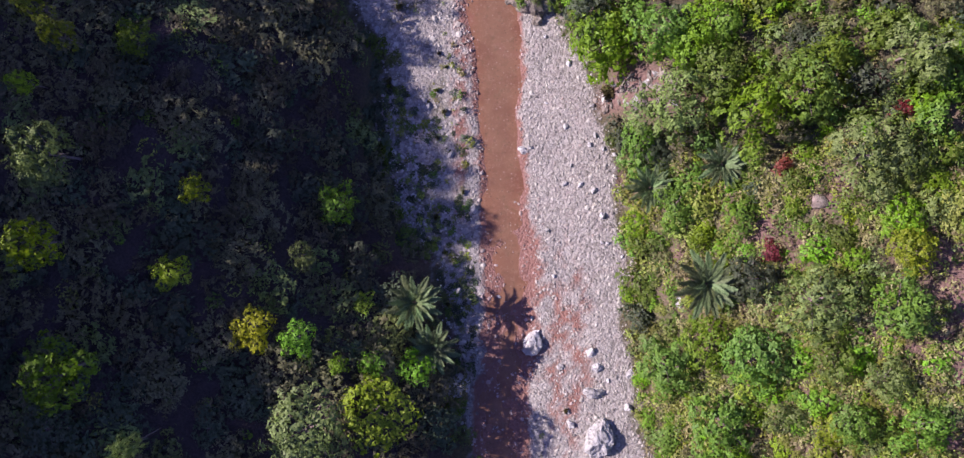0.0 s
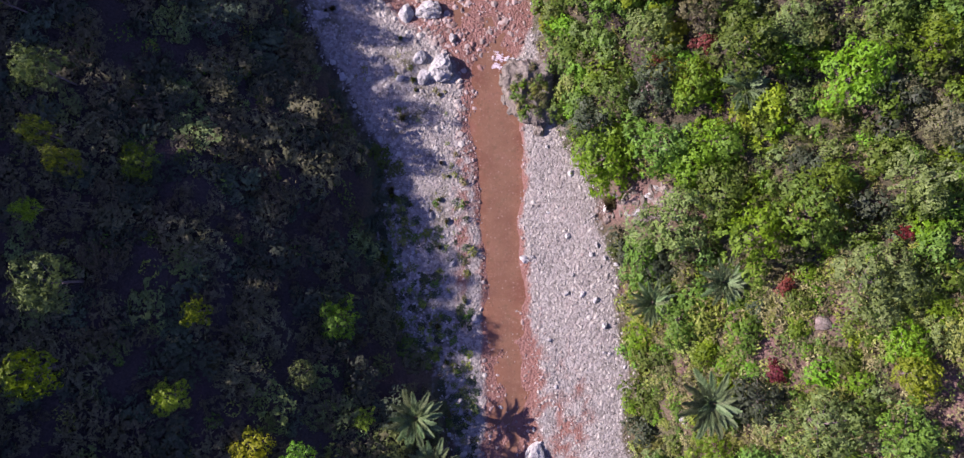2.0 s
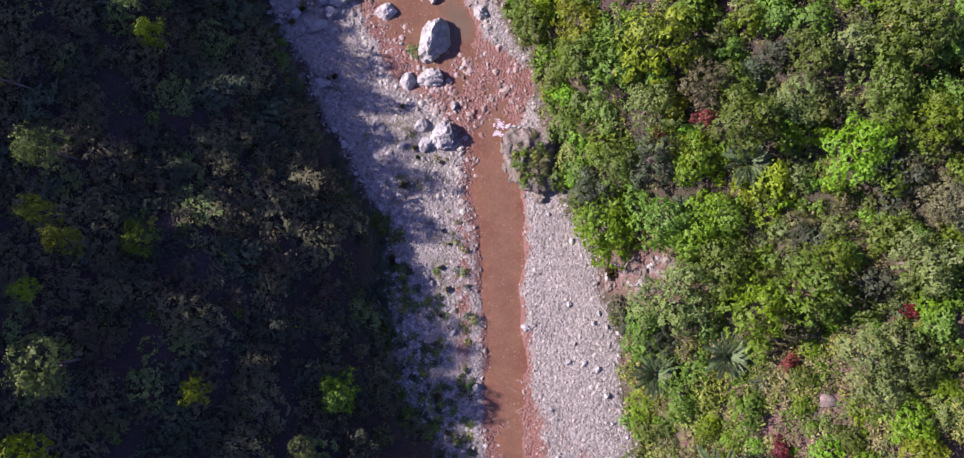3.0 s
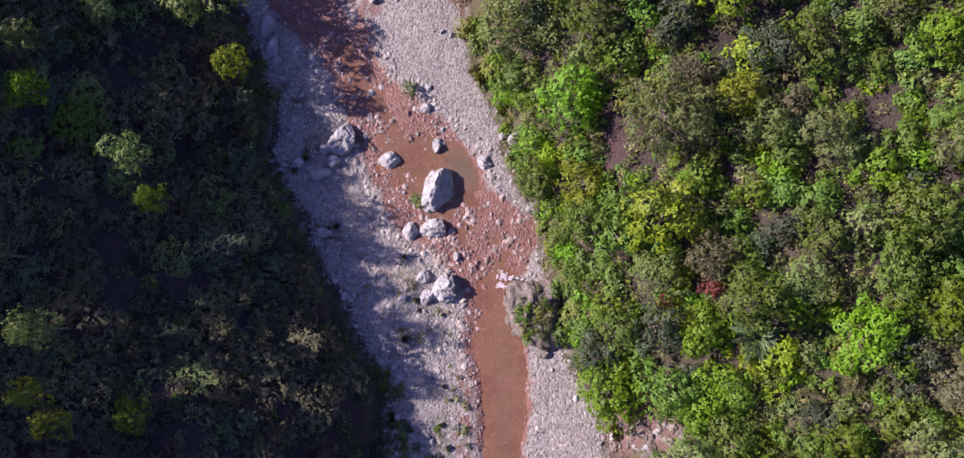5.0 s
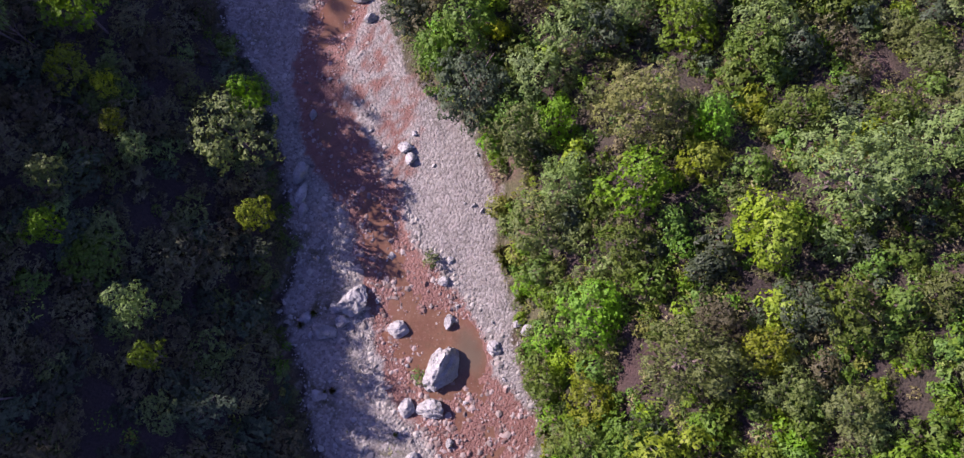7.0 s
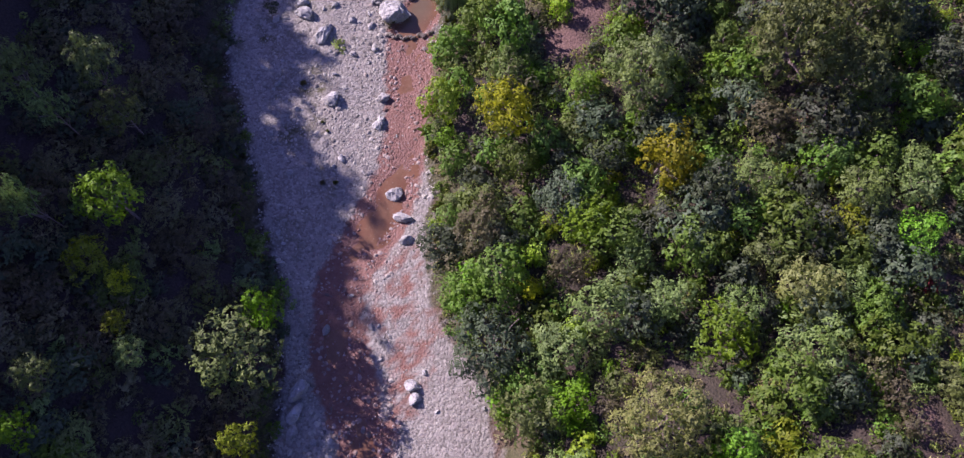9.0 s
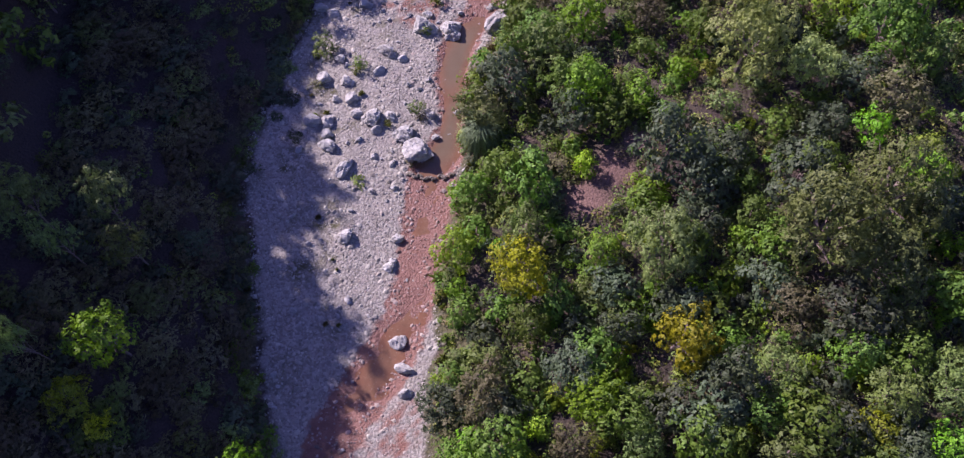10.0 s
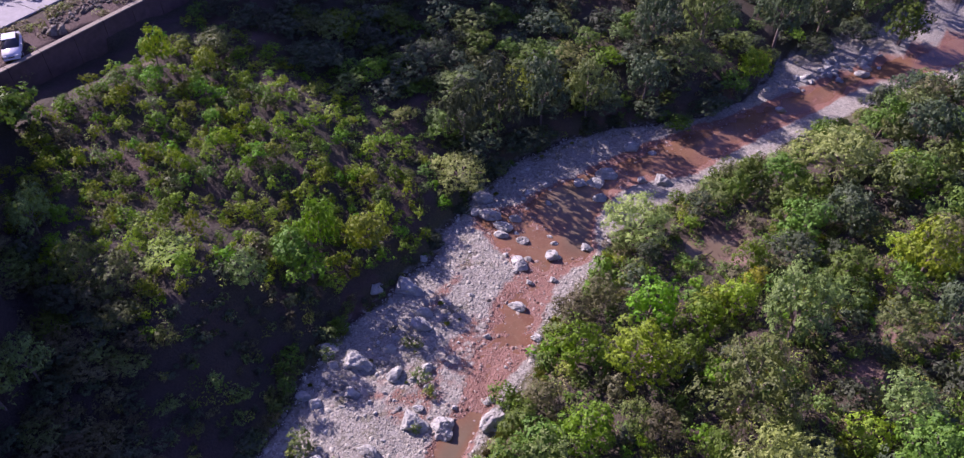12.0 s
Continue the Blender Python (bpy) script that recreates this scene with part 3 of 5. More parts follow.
def stone_mesh(name, seed, detail, material, jag=0.28):
    """A weathered boulder about 2 m across: a faceted, uneven lump with a flat underside."""
    bm = bmesh.new()
    bmesh.ops.create_icosphere(bm, subdivisions=detail, radius=1.0)
    r = random.Random(seed)
    cuts = [(Vector((r.uniform(-1, 1), r.uniform(-1, 1), r.uniform(-0.25, 1))).normalized(), r.uniform(0.56, 0.82)) for _ in range(10)]
    off = Vector((seed * 3.1, seed * 1.7, seed * 2.3))
    for v in bm.verts:
        p = v.co.copy()
        for c, reach in cuts:
            over = p.dot(c) - reach
            if over > 0:
                p -= c * over * 0.93
        p *= 1 + jag * noise.noise(p * 1.3 + off) + 0.10 * noise.noise(p * 3.1 + off) + 0.06 * noise.noise(p * 8 + off)
        p -= p.normalized() * 0.10 * max(0.0, 0.22 - abs(noise.noise(p * 1.9 - off))) / 0.22
        if p.z < -0.45:
            p.z = -0.45
        v.co = p
    return mesh_from(bm, name, material, False)


BOULDERS = [stone_mesh("boulder", 20 + k % 8, 4 if k < 8 else 3, MAT["boulder"], 0.21) for k in range(16)]
DARK_BOULDERS = [stone_mesh("boulder", 40 + k, 3, MAT["outcrop"], 0.3) for k in range(4)]
DARK_STONES = [stone_mesh("weir_stone", 70 + k, 2, MAT["outcrop"], 0.35) for k in range(4)]
STONES = [stone_mesh("river_stone", 60 + k, 2, MAT["boulder"], 0.35) for k in range(6)]


def boulder(x, y, w, d, high=0.75, turn=0.0, kind=None, label="pale grey weathered boulder lying on the stream bed", rock=None):
    k = rnd.randrange(8) if kind is None else kind
    ob = new("boulder", DARK_BOULDERS[k % 4] if rock else BOULDERS[k if w + d > 3.0 else k + 8])
    h = (w + d) / 4 * high * 1.12
    ob.matrix_world = pose(x, y, ground_at(x, y) + 0.28 * h, 0, 0, turn) @ Matrix.Diagonal((w / 1.8, d / 1.8, h, 1))
    return tagged(ob, label, "boulder", "boulders along the stream")



# trees and shrubs that can be told apart: x, y, crown radius
STANDING = []
STANDING += [(x, y, r, 'yellow') for x, y, r in ((-12.7, -4.7, 1.3), (-23, 35.9, 0.9), (-3.7, 45.2, 0.9), (1.1, 55.3, 1.8), (-8.8, 55.6, 2), (-7.6, 95.8, 1),)]
STANDING += [(x, y, r, 'lime') for x, y, r in ((-6.2, -10.7, 2.2), (22.1, -1, 1.3), (-23.4, -0.9, 1.2), (-15.3, 2, 0.8), (-23.1, 7.5, 0.6), (15.8, 13.4, 1.1), (9.6, 20.7, 2.2), (-19.8, 22.4, 1), (5.6, 23.5, 1.4), (-20.2, 24.9, 0.9), (13.2, 27.3, 1.3), (-22.9, 27.5, 1), (-16.5, 31, 1.2), (-14.8, 31.2, 0.9), (12.5, 33.2, 1.8), (-21.5, 33.7, 0.7), (-22.3, 34, 0.9), (-24.8, 34.4, 1.3), (-0.3, 43.7, 1), (-4.2, 47.4, 0.9), (-0.6, 48.3, 0.7), (-49.4, 60.4, 1.2), (-8.7, 64.9, 1.1),)]
STANDING += [(x, y, r, 'lime') for x, y, r in ((-45.7, 73.7, 2.3), (10.9, 74.6, 1.2), (-12.8, 83.4, 2.6), (-37.3, 84.2, 1.6), (-64.3, 88.8, 1.3), (-60.9, 91.5, 1.3), (-8.3, 93.1, 1.7), (3.8, 102.4, 2.2), (-36.8, 109.8, 2.5), (-32.2, 113.9, 1.9), (-16.1, 131.2, 2.3),)]
STANDING += [(x, y, r, 'green') for x, y, r in ((-17.0, 37.6, 1.3), (-3.9, -8.4, 1.1), (-6.3, -7.7, 0.8), (-22.2, -7.7, 2.1), (-8.2, -7.6, 0.6), (13.2, -6.8, 1.5), (-10, -5.9, 1), (-16.8, -2.2, 1), (18.4, -1.2, 1), (12.9, -0.6, 0.9), (21.8, 0.4, 1.3), (14.6, 6, 1.9), (7.3, 11.3, 2), (13.2, 11.6, 1.5), (19.1, 14.5, 1.7), (-24.3, 14.5, 1.1), (22.8, 15.9, 1.4), (7.1, 16.4, 1.1), (14.3, 22.2, 1.1), (20.4, 23.1, 1.2), (4.5, 28.4, 2.1), (5.6, 35.5, 2), (-2.7, 38.7, 0.9), (-19.9, 38.8, 1.1), (1.1, 39.4, 1.4),)]
STANDING += [(x, y, r, 'green') for x, y, r in ((-26.4, 39.5, 1.9), (9.4, 39.9, 1.4), (-2, 50.2, 1.6), (-1.5, 52.7, 1.1), (-12.7, 53.6, 0.8), (16.3, 55.5, 1.4), (-5.2, 59, 1.3), (2.6, 60.8, 1.1), (2.2, 63.6, 1), (-4.1, 65.1, 1.2), (-11.1, 69.9, 2), (-7.5, 71.5, 1.2), (-5.5, 74.8, 1.1), (-13.8, 76.2, 2.1), (-40.2, 81.4, 1.7), (-17.3, 82.8, 1.9), (2.8, 83.6, 1.1), (-10.2, 85.6, 1.3), (-13.9, 88.3, 2), (-8.7, 98.4, 1.3), (-49.2, 102, 1.8), (-30.4, 118.8, 2),)]
STANDING += [(x, y, r, 'dark') for x, y, r in ((-15.2, -11.1, 1.1), (-22.7, -10.5, 1.5), (9.8, -5.5, 1.1), (15.2, -2.8, 1.5), (-8.4, 1.7, 1.6), (-23.1, 4, 1.4), (-8.6, 4.9, 1.1), (8.8, 5.7, 1.1), (-14.6, 9.6, 0.8), (-22.9, 9.8, 0.9), (-18.6, 9.9, 1), (-17.6, 13.7, 1.3), (9.3, 14.9, 1.5), (-15.1, 15.4, 0.9), (-18.2, 15.6, 1), (-16, 18.8, 1.6), (-17.7, 20, 1.2), (-17.8, 25, 0.9), (-25, 27.6, 1.2), (10.1, 31.4, 1.1), (-29.5, 34.7, 1), (-29.4, 37, 1.1), (-4.7, 41.3, 2.6), (-29.1, 47.9, 1.4),)]
STANDING += [(x, y, r, 'dark') for x, y, r in ((4.5, 53.8, 1.9), (-44.9, 54.2, 1.6), (-2, 55, 1.3), (-36, 57.5, 1.1), (9.3, 60.9, 2.1), (-10.2, 61.9, 1.2), (-50, 65.4, 1.6), (-1.4, 66.2, 2.2), (-3.9, 67, 2.2), (-11.1, 67.7, 1.7), (4.2, 68.2, 2.3), (-0.6, 69.1, 1.7), (-16.7, 69.3, 1.9), (5.2, 74.6, 1.3), (5.7, 78.1, 1.8), (7.3, 91, 2), (-15.9, 94.7, 1.3), (6.1, 96.8, 1.9), (-55.2, 99.2, 2.1), (-5.4, 99.7, 1.8), (-14.3, 103.6, 1.4), (-1.9, 105.8, 2.1), (-46, 107.2, 2.5), (-33, 109.7, 2.2),)]
STANDING += [(x, y, r, 'dark') for x, y, r in ((-28.7, 114.2, 2.3), (-24.1, 116.9, 2), (-27.5, 120.7, 2), (-18.6, 121.4, 2), (2.2, 123.6, 2.4), (-11, 140.6, 2.6), (-7.7, 146.6, 2.3),)]
STANDING += [(x, y, r, 'olive') for x, y, r in ((-18.4, 35.4, 2.6), (-9.8, -11.1, 2.4), (-17.6, -10.9, 0.7), (16.8, -10.5, 1), (21.2, -7.8, 1.4), (-7, -4.3, 1), (17.7, -3.7, 1.9), (-10.4, -1.8, 1), (23.5, 1.3, 1.2), (19.8, 3.8, 2.3), (10.7, 6.7, 1.9), (21.8, 8.9, 1.7), (17.4, 17, 1.1), (9.3, 17.8, 1.5), (-24.7, 18.2, 1.1), (-21.8, 22.4, 1.2), (18.5, 24.6, 1.1), (9.6, 26, 2.7), (21.4, 31.6, 1.1), (1.2, 33, 2), (-21.6, 33, 1.1), (-23.4, 33.1, 0.9), (16.1, 33.6, 1), (-24.7, 36, 1.2),)]
STANDING += [(x, y, r, 'olive') for x, y, r in ((-29.2, 36.6, 1.2), (15.5, 36.7, 2.9), (-31.1, 37.8, 1.2), (-30.3, 37.8, 0.8), (-0.9, 38.3, 1.9), (20.7, 39.5, 1.9), (-35.7, 44.3, 1.5), (-32.6, 46.6, 1.5), (4.2, 46.9, 1.4), (8.2, 47.9, 1.5), (1.4, 49, 1.3), (8.8, 51.8, 1.4), (6.5, 55.5, 1.6), (12.3, 57.1, 1.6), (-47.1, 57.8, 1.9), (-10.4, 58.7, 1.6), (15.4, 59, 1.4), (-1.5, 60.2, 2.6), (11.6, 61.8, 1.6), (9.8, 63.9, 2.7), (6.3, 64.6, 3.5), (-45.5, 64.6, 1.6), (-54.8, 65, 1.8), (-44.8, 67.2, 1.7),)]
STANDING += [(x, y, r, 'olive') for x, y, r in ((-50.2, 67.6, 1.5), (-47.5, 68.3, 1.7), (-56.5, 68.7, 1.8), (8.9, 69.1, 3.2), (-15, 72.5, 1.7), (-41.6, 74.8, 1.4), (-5.4, 83.3, 3.6), (4.2, 87.2, 2.2), (-3.9, 91.3, 3.3), (3.2, 94.2, 2.1), (-62.6, 94.6, 2), (-49.9, 98.8, 1.8), (-36.5, 104.3, 2.4), (-41.1, 105, 2.4), (-41.3, 110.3, 2.5), (-23.2, 123.8, 3.6),)]
STANDING += [(x, y, r, 'mid') for x, y, r in ((-1.7, -11.1, 0.9), (13.6, -10.9, 1.9), (19.7, -10.4, 1.4), (22.9, -10.2, 1.4), (11, -8.2, 1.8), (15.2, -7.3, 1.7), (18.9, -7, 1.3), (21.5, -4.2, 1.7), (20.3, -3.1, 1), (10.2, -1, 1.1), (14.7, 0.8, 1.2), (11.4, 1.5, 1.6), (23.3, 5.6, 1.1), (17.5, 7.4, 1.8), (10.2, 11.5, 1.7), (14.1, 16.4, 1.8), (20.6, 17.9, 1.4), (17, 19.8, 1.3), (7.3, 20, 1.6), (21.4, 20.5, 1.8), (5.5, 21, 1.6), (17.3, 21.7, 1.2), (7.8, 22, 1.5), (12.2, 23.8, 1),)]
STANDING += [(x, y, r, 'mid') for x, y, r in ((-25.8, 24, 1), (3, 24.1, 1.3), (15.7, 24.2, 1.1), (-23.5, 26.1, 1.5), (20.5, 29.1, 0.9), (7.5, 30.3, 1.2), (1.4, 30.5, 1.1), (16.9, 30.6, 1.6), (19.4, 30.8, 1.1), (8.1, 33.6, 1), (-25.9, 35.9, 1.7), (11.8, 37.3, 1.2), (14.2, 41.1, 1.4), (18.6, 41.4, 1.3), (1.7, 47.1, 1.2), (14.9, 49.8, 1.6), (5.8, 50.7, 1.4), (0.8, 52, 1.1), (-11.6, 52.2, 1), (-7.1, 52.6, 1.4), (13.2, 53.1, 1.4), (-13.4, 57.6, 1.2), (-15.1, 60.6, 1.3), (-13, 62.2, 1.7),)]
STANDING += [(x, y, r, 'mid') for x, y, r in ((-49.4, 63.8, 1.5), (-17.3, 72.3, 1.5), (-18.3, 75.4, 1.6), (-8.9, 75.7, 1.1), (-21, 77.7, 1.2), (-40.7, 78.7, 1.9), (-5.6, 79, 1.3), (8.5, 81.1, 1.8), (6, 82, 2.8), (-1.4, 99.3, 1.8), (2.8, 99.6, 1.4), (-39.6, 100, 1.8), (-5.5, 104.1, 2.1), (-48.2, 104.7, 1.6), (-12, 106.7, 1.4), (-11, 108.7, 1.7), (-8.9, 111.7, 1.7), (-37.2, 114.7, 2.6), (1.8, 115.2, 2.2), (-20.5, 117.2, 1.6), (-1.8, 124, 1.9), (-17.2, 126.1, 1.7), (-2.2, 147.7, 2.6),)]
STANDING += [(x, y, r, 'red') for x, y, r in ((16.3, -1.3, 0.8), (16.7, 3.6, 0.7), (22.1, 6.3, 0.5), (10.1, 16.3, 0.7), (12.3, 17.1, 0.7), (14.4, 46.6, 0.5), (17.8, 53.4, 0.7),)]
STANDING += [(x, y, r, 'pale') for x, y, r in ((5.7, 39.9, 2.9), (11.2, 50.6, 1.8), (-2.1, 77, 2.8), (2.2, 77.5, 2), (-2.4, 81.5, 1.8), (-18.6, 98.0, 3.2), (-35.9, 96.8, 2.9), (-43.2, 98.9, 1.3), (-4.8, 114, 3.9), (-33.4, 116.7, 2.3),)]
STANDING += [(x, y, r, 'brown') for x, y, r in ((11.8, 18.7, 1.3), (16.2, 26.8, 1.1), (10.8, 28.8, 1.3), (17.6, 44.6, 0.8), (16.8, 46, 1), (-1.7, 47.2, 1.3), (15.6, 47.2, 0.9), (-8.2, 47.6, 1.9), (17, 52.4, 0.8), (18.6, 55.2, 0.6), (6.3, 60, 1.6), (7.9, 77, 1.9), (-18.1, 78, 1.6), (-9.6, 78.5, 1.4), (-19.5, 86.6, 1.8), (-18, 88.7, 1.5), (5.5, 107, 1.8),)]
# crowns that rise out of the hill's shade: x, y, height of the top above the stream, crown radius
SUNLIT = [(-22.1, -0.7, 13.2, 1.3, "lime"), (-21.2, 3.7, 14.0, 1.5, "olive"), (-21.3, 9.8, 12.4, 0.8, "lime"), (-22.4, 11.2, 12.6, 0.8, "lime"), (-10.2, -1.5, 6.2, 0.8, "olive"), (-7.0, -4.4, 4.0, 0.7, "lime"), (-15.1, 2.1, 10.0, 0.8, "lime"), (-8.3, 1.4, 5.8, 1.2, "green"),
          (-21.3, -7.2, 12.8, 1.9, "green"), (-18.2, 10.0, 9.8, 1.0, "green"), (-25.8, 29.9, 10.6, 1.1, "olive"), (-25.1, 27.2, 10.6, 1.1, "green"), (-15.9, 30.6, 5.8, 1.1, "lime"), (-20.1, 23.9, 9.2, 1.3, "olive"), (-18.5, 21.5, 9.4, 0.8, "green"), (-22.9, 32.8, 8.0, 1.0, "olive")]
SUNLIT += [(-22.3, 14.4, 13.4, 1.1, "olive"), (-27.4, 40.1, 11.0, 1.8, "green"), (-30.3, 45.3, 10.2, 1.4, "olive"), (-33.0, 43.4, 12.0, 1.0, "olive"), (-27.4, 36.6, 9.2, 1.3, "lime"), (-25.2, 36.1, 8.3, 0.8, "yellow"), (-24.1, 34.0, 8.3, 0.7, "lime"), (-18.2, 35.1, 7.2, 2.3, "olive"),
          (-18.2, 38.0, 6.0, 1.3, "green"), (-47.2, 60.4, 10.4, 1.5, "olive"), (-45.1, 66.1, 9.1, 1.4, "olive"), (-46.8, 72.5, 8.2, 1.9, "lime"), (-39.1, 78.7, 6.0, 1.8, "green"), (-12.6, -5.4, 8.0, 1.25, "yellow"), (-16.3, -2.2, 10.1, 1.0, "lime")]
STANDING = [p for p in STANDING if p[3] in ("dark", "mid") or all((p[0] - q[0]) ** 2 + (p[1] - q[1]) ** 2 > 2.3 ** 2 for q in SUNLIT)]
# boulders: x, y, width, depth
for x, y, w, d in [(-1.8, -10.0, 2.5, 1.5), (3.25, -7.3, 1.35, 1.55), (7.45, -13.3, 1.95, 2.35), (7.05, -10.4, 1.35, 0.8), (7.3, -8.8, 0.7, 0.6), (9.4, -9.2, 0.6, 0.6), (11.9, -4.4, 0.6, 0.7),
                   (-2.8, 17.2, 1.6, 2.0), (-4.15, 18.0, 0.9, 0.9), (-3.85, 16.8, 0.9, 1.1), (-5.1, 20.9, 1.0, 1.2), (-3.6, 21.1, 1.8, 1.3), (-2.1, 19.3, 0.55, 0.6), (-3.45, 23.7, 2.2, 2.9)]:
    boulder(x, y, w, d)
for x, y, w, d in [(-9.6, 26.9, 1.9, 2.0), (-6.6, 25.6, 1.35, 1.1), (-3.5, 26.6, 0.8, 1.0), (-4.3, 29.1, 0.75, 0.75), (-8.5, 37.4, 1.25, 0.75), (-8.0, 36.7, 0.85, 0.85), (-11.2, 24.6, 1.6, 1.2), (-10.7, 26.2, 0.9, 0.8),
                   (-10.2, 25.4, 1.0, 0.8), (-12.4, 25.3, 0.8, 0.8), (-0.4, 25.5, 0.9, 0.9), (1.6, 27.0, 1.0, 0.9), (0.8, 27.3, 0.65, 0.65), (-10.6, 20.7, 1.0, 0.8), (-14.9, 34.6, 0.9, 1.7), (-14.5, 33.2, 0.8, 1.5), (-14.2, 32.0, 0.7, 1.0)]:
    boulder(x, y, w, d)
for x, y, w, d in [(-21.8, 53.8, 1.1, 1.3), (-14.75, 49, 1.2, 1.1), (-13.5, 47.6, 1.35, 0.75), (-12.7, 46.2, 0.9, 0.8), (-18, 53.3, 0.8, 0.85), (-18.5, 55.5, 0.8, 0.8),
                   (-23.8, 73.5, 1.87, 1.79), (-25.8, 72.8, 2.11, 1.8), (-20.8, 75.9, 1.41, 2.32), (-20.8, 62.1, 2.62, 1.83), (-22.3, 63.1, 1.59, 1.63), (-25.1, 63.2, 1.41, 1.66), (-24.3, 62.5, 0.75, 0.82), (-21.3, 65.6, 0.75, 0.71), (-20.1, 64.1, 0.53, 0.58), (-19.7, 66.9, 0.65, 0.59), (-26.8, 59.6, 1.49, 1.05), (-27.4, 60.4, 1.08, 0.83), (-27.4, 64, 1.1, 1.09), (-28.4, 63.5, 0.78, 0.73)]:
    boulder(x, y, w, d)
for x, y, w, d in [(-28.5, 65.3, 1.12, 1.11), (-30.3, 64.6, 1.25, 1.12), (-24.6, 58.5, 0.94, 1.83), (-26.8, 67.3, 0.79, 0.99), (-25.8, 69.2, 0.8, 0.75), (-26.7, 69.1, 0.69, 0.75), (-27.3, 69.2, 1.61, 1.01), (-24.2, 67.3, 0.56, 0.49), (-28.9, 61, 1.31, 1.2), (-27.9, 61.4, 1.09, 1.19), (-30.1, 66.9, 0.92, 0.76), (-26.3, 63.1, 0.87, 0.84), (-24, 64, 0.97, 0.83)]:
    boulder(x, y, w, d)
for x, y, w, d in [(-30.2, 80.5, 2.1, 1.1), (-30.6, 81.9, 1.5, 0.9), (-29.3, 75.5, 1.1, 1.7), (-27.5, 77.3, 0.9, 1.0), (-33.3, 83.5, 2.4, 1.9), (-24.3, 86.5, 1.7, 1.0), (-24.3, 93.2, 1.6, 1.25),
                   (-26.6, 91.0, 1.6, 1.1), (-29.7, 94.5, 2.0, 1.1), (-27.4, 93.8, 1.25, 1.0), (-35.2, 81.7, 1.2, 1.2), (-32.5, 75.1, 2.4, 1.9), (-35.0, 74.9, 1.8, 1.4), (-31.2, 72.6, 1.2, 1.1), (-33.0, 70.5, 1.1, 0.9), (-31.0, 77.4, 1.0, 0.9)]:
    boulder(x, y, w, d)
for x, y, w, d in [(-24.4, 106.3, 2.3, 1.6), (-24.8, 104.6, 1.8, 1.7), (-23.6, 102.7, 1.4, 1.3), (-23.8, 111.6, 1.5, 1.5), (-19.1, 107.9, 1.8, 1.6), (-21.0, 107.1, 1.0, 0.9), (-33.3, 96.9, 1.8, 1.6), (-31.6, 95.2, 2.0, 1.4), (-33.0, 94.7, 1.1, 1.0), (-22.0, 95.8, 1.3, 1.1), (-26.2, 90.7, 1.5, 1.1),
                   (-29.4, 96.0, 1.3, 0.9), (-21.4, 84.3, 1.0, 0.8), (-11.8, 126.4, 1.4, 0.8), (2.2, 141.6, 2.2, 1.5), (-27.6, 99.6, 0.9, 0.8), (-21.5, 112.0, 0.9, 0.8), (-5.0, 138.5, 1.6, 1.2)]:
    boulder(x, y, w, d)
for x, y, w in ((-29.0, 101.7, 0.85), (-30.1, 99.9, 0.78), (-29.5, 93.5, 1.3), (-24.8, 94.9, 0.84), (-25.6, 95.5, 0.68), (-26.0, 91.9, 0.77), (-26.3, 89.9, 0.64), (-22.9, 90.7, 0.9), (-24.6, 89.4, 0.74), (-26.2, 103.7, 1.6), (-33.9, 87.0, 0.92),
                (-23.9, 100.6, 0.88), (-28.5, 78.9, 0.58), (-31.2, 78.6, 0.59), (-26.1, 74.0, 0.9), (-28.3, 85.6, 0.57), (-25.0, 82.5, 0.65), (-21.9, 77.4, 0.78), (-34.0, 74.0, 0.95), (-34.1, 70.6, 1.15), (-28.4, 94.4, 0.68), (-29.3, 66.7, 0.53)):
    boulder(x, y, w, 0.75 * w, 0.7)
for k in range(46):
    t = rnd.random()
    boulder(-13.0 + 9.5 * t + rnd.gauss(0, 1.0), 130.5 + 15.5 * t - rnd.uniform(0.0, 2.4), rnd.uniform(0.4, 1.3), rnd.uniform(0.35, 1.0), 0.8, rnd.uniform(0, 360), None, "grey broken boulder heaped along the far bank")
boulder(18.6, 1.5, 1.1, 0.9, 0.5, 0, 2, "grey rock slab bared on the scrubby slope", "outcrop")
for k in range(95):
    boulder(7.6 + 3.9 * rnd.random(), 7.4 + 2.1 * rnd.random(), 0.18 + 0.62 * rnd.random() ** 2, 0.16 + 0.5 * rnd.random() ** 2, 0.7, rnd.uniform(0, 360), None, "pale broken rock in a dry gully on the bank", "outcrop" if k % 6 else None)
for k in range(16):
    boulder(-29.5 + 8.5 * rnd.random(), 53 + 24 * rnd.random(), rnd.uniform(0.25, 0.65), rnd.uniform(0.2, 0.55), 0.8, rnd.uniform(0, 360), None, "angular grey boulder half sunk in the gravel bar")

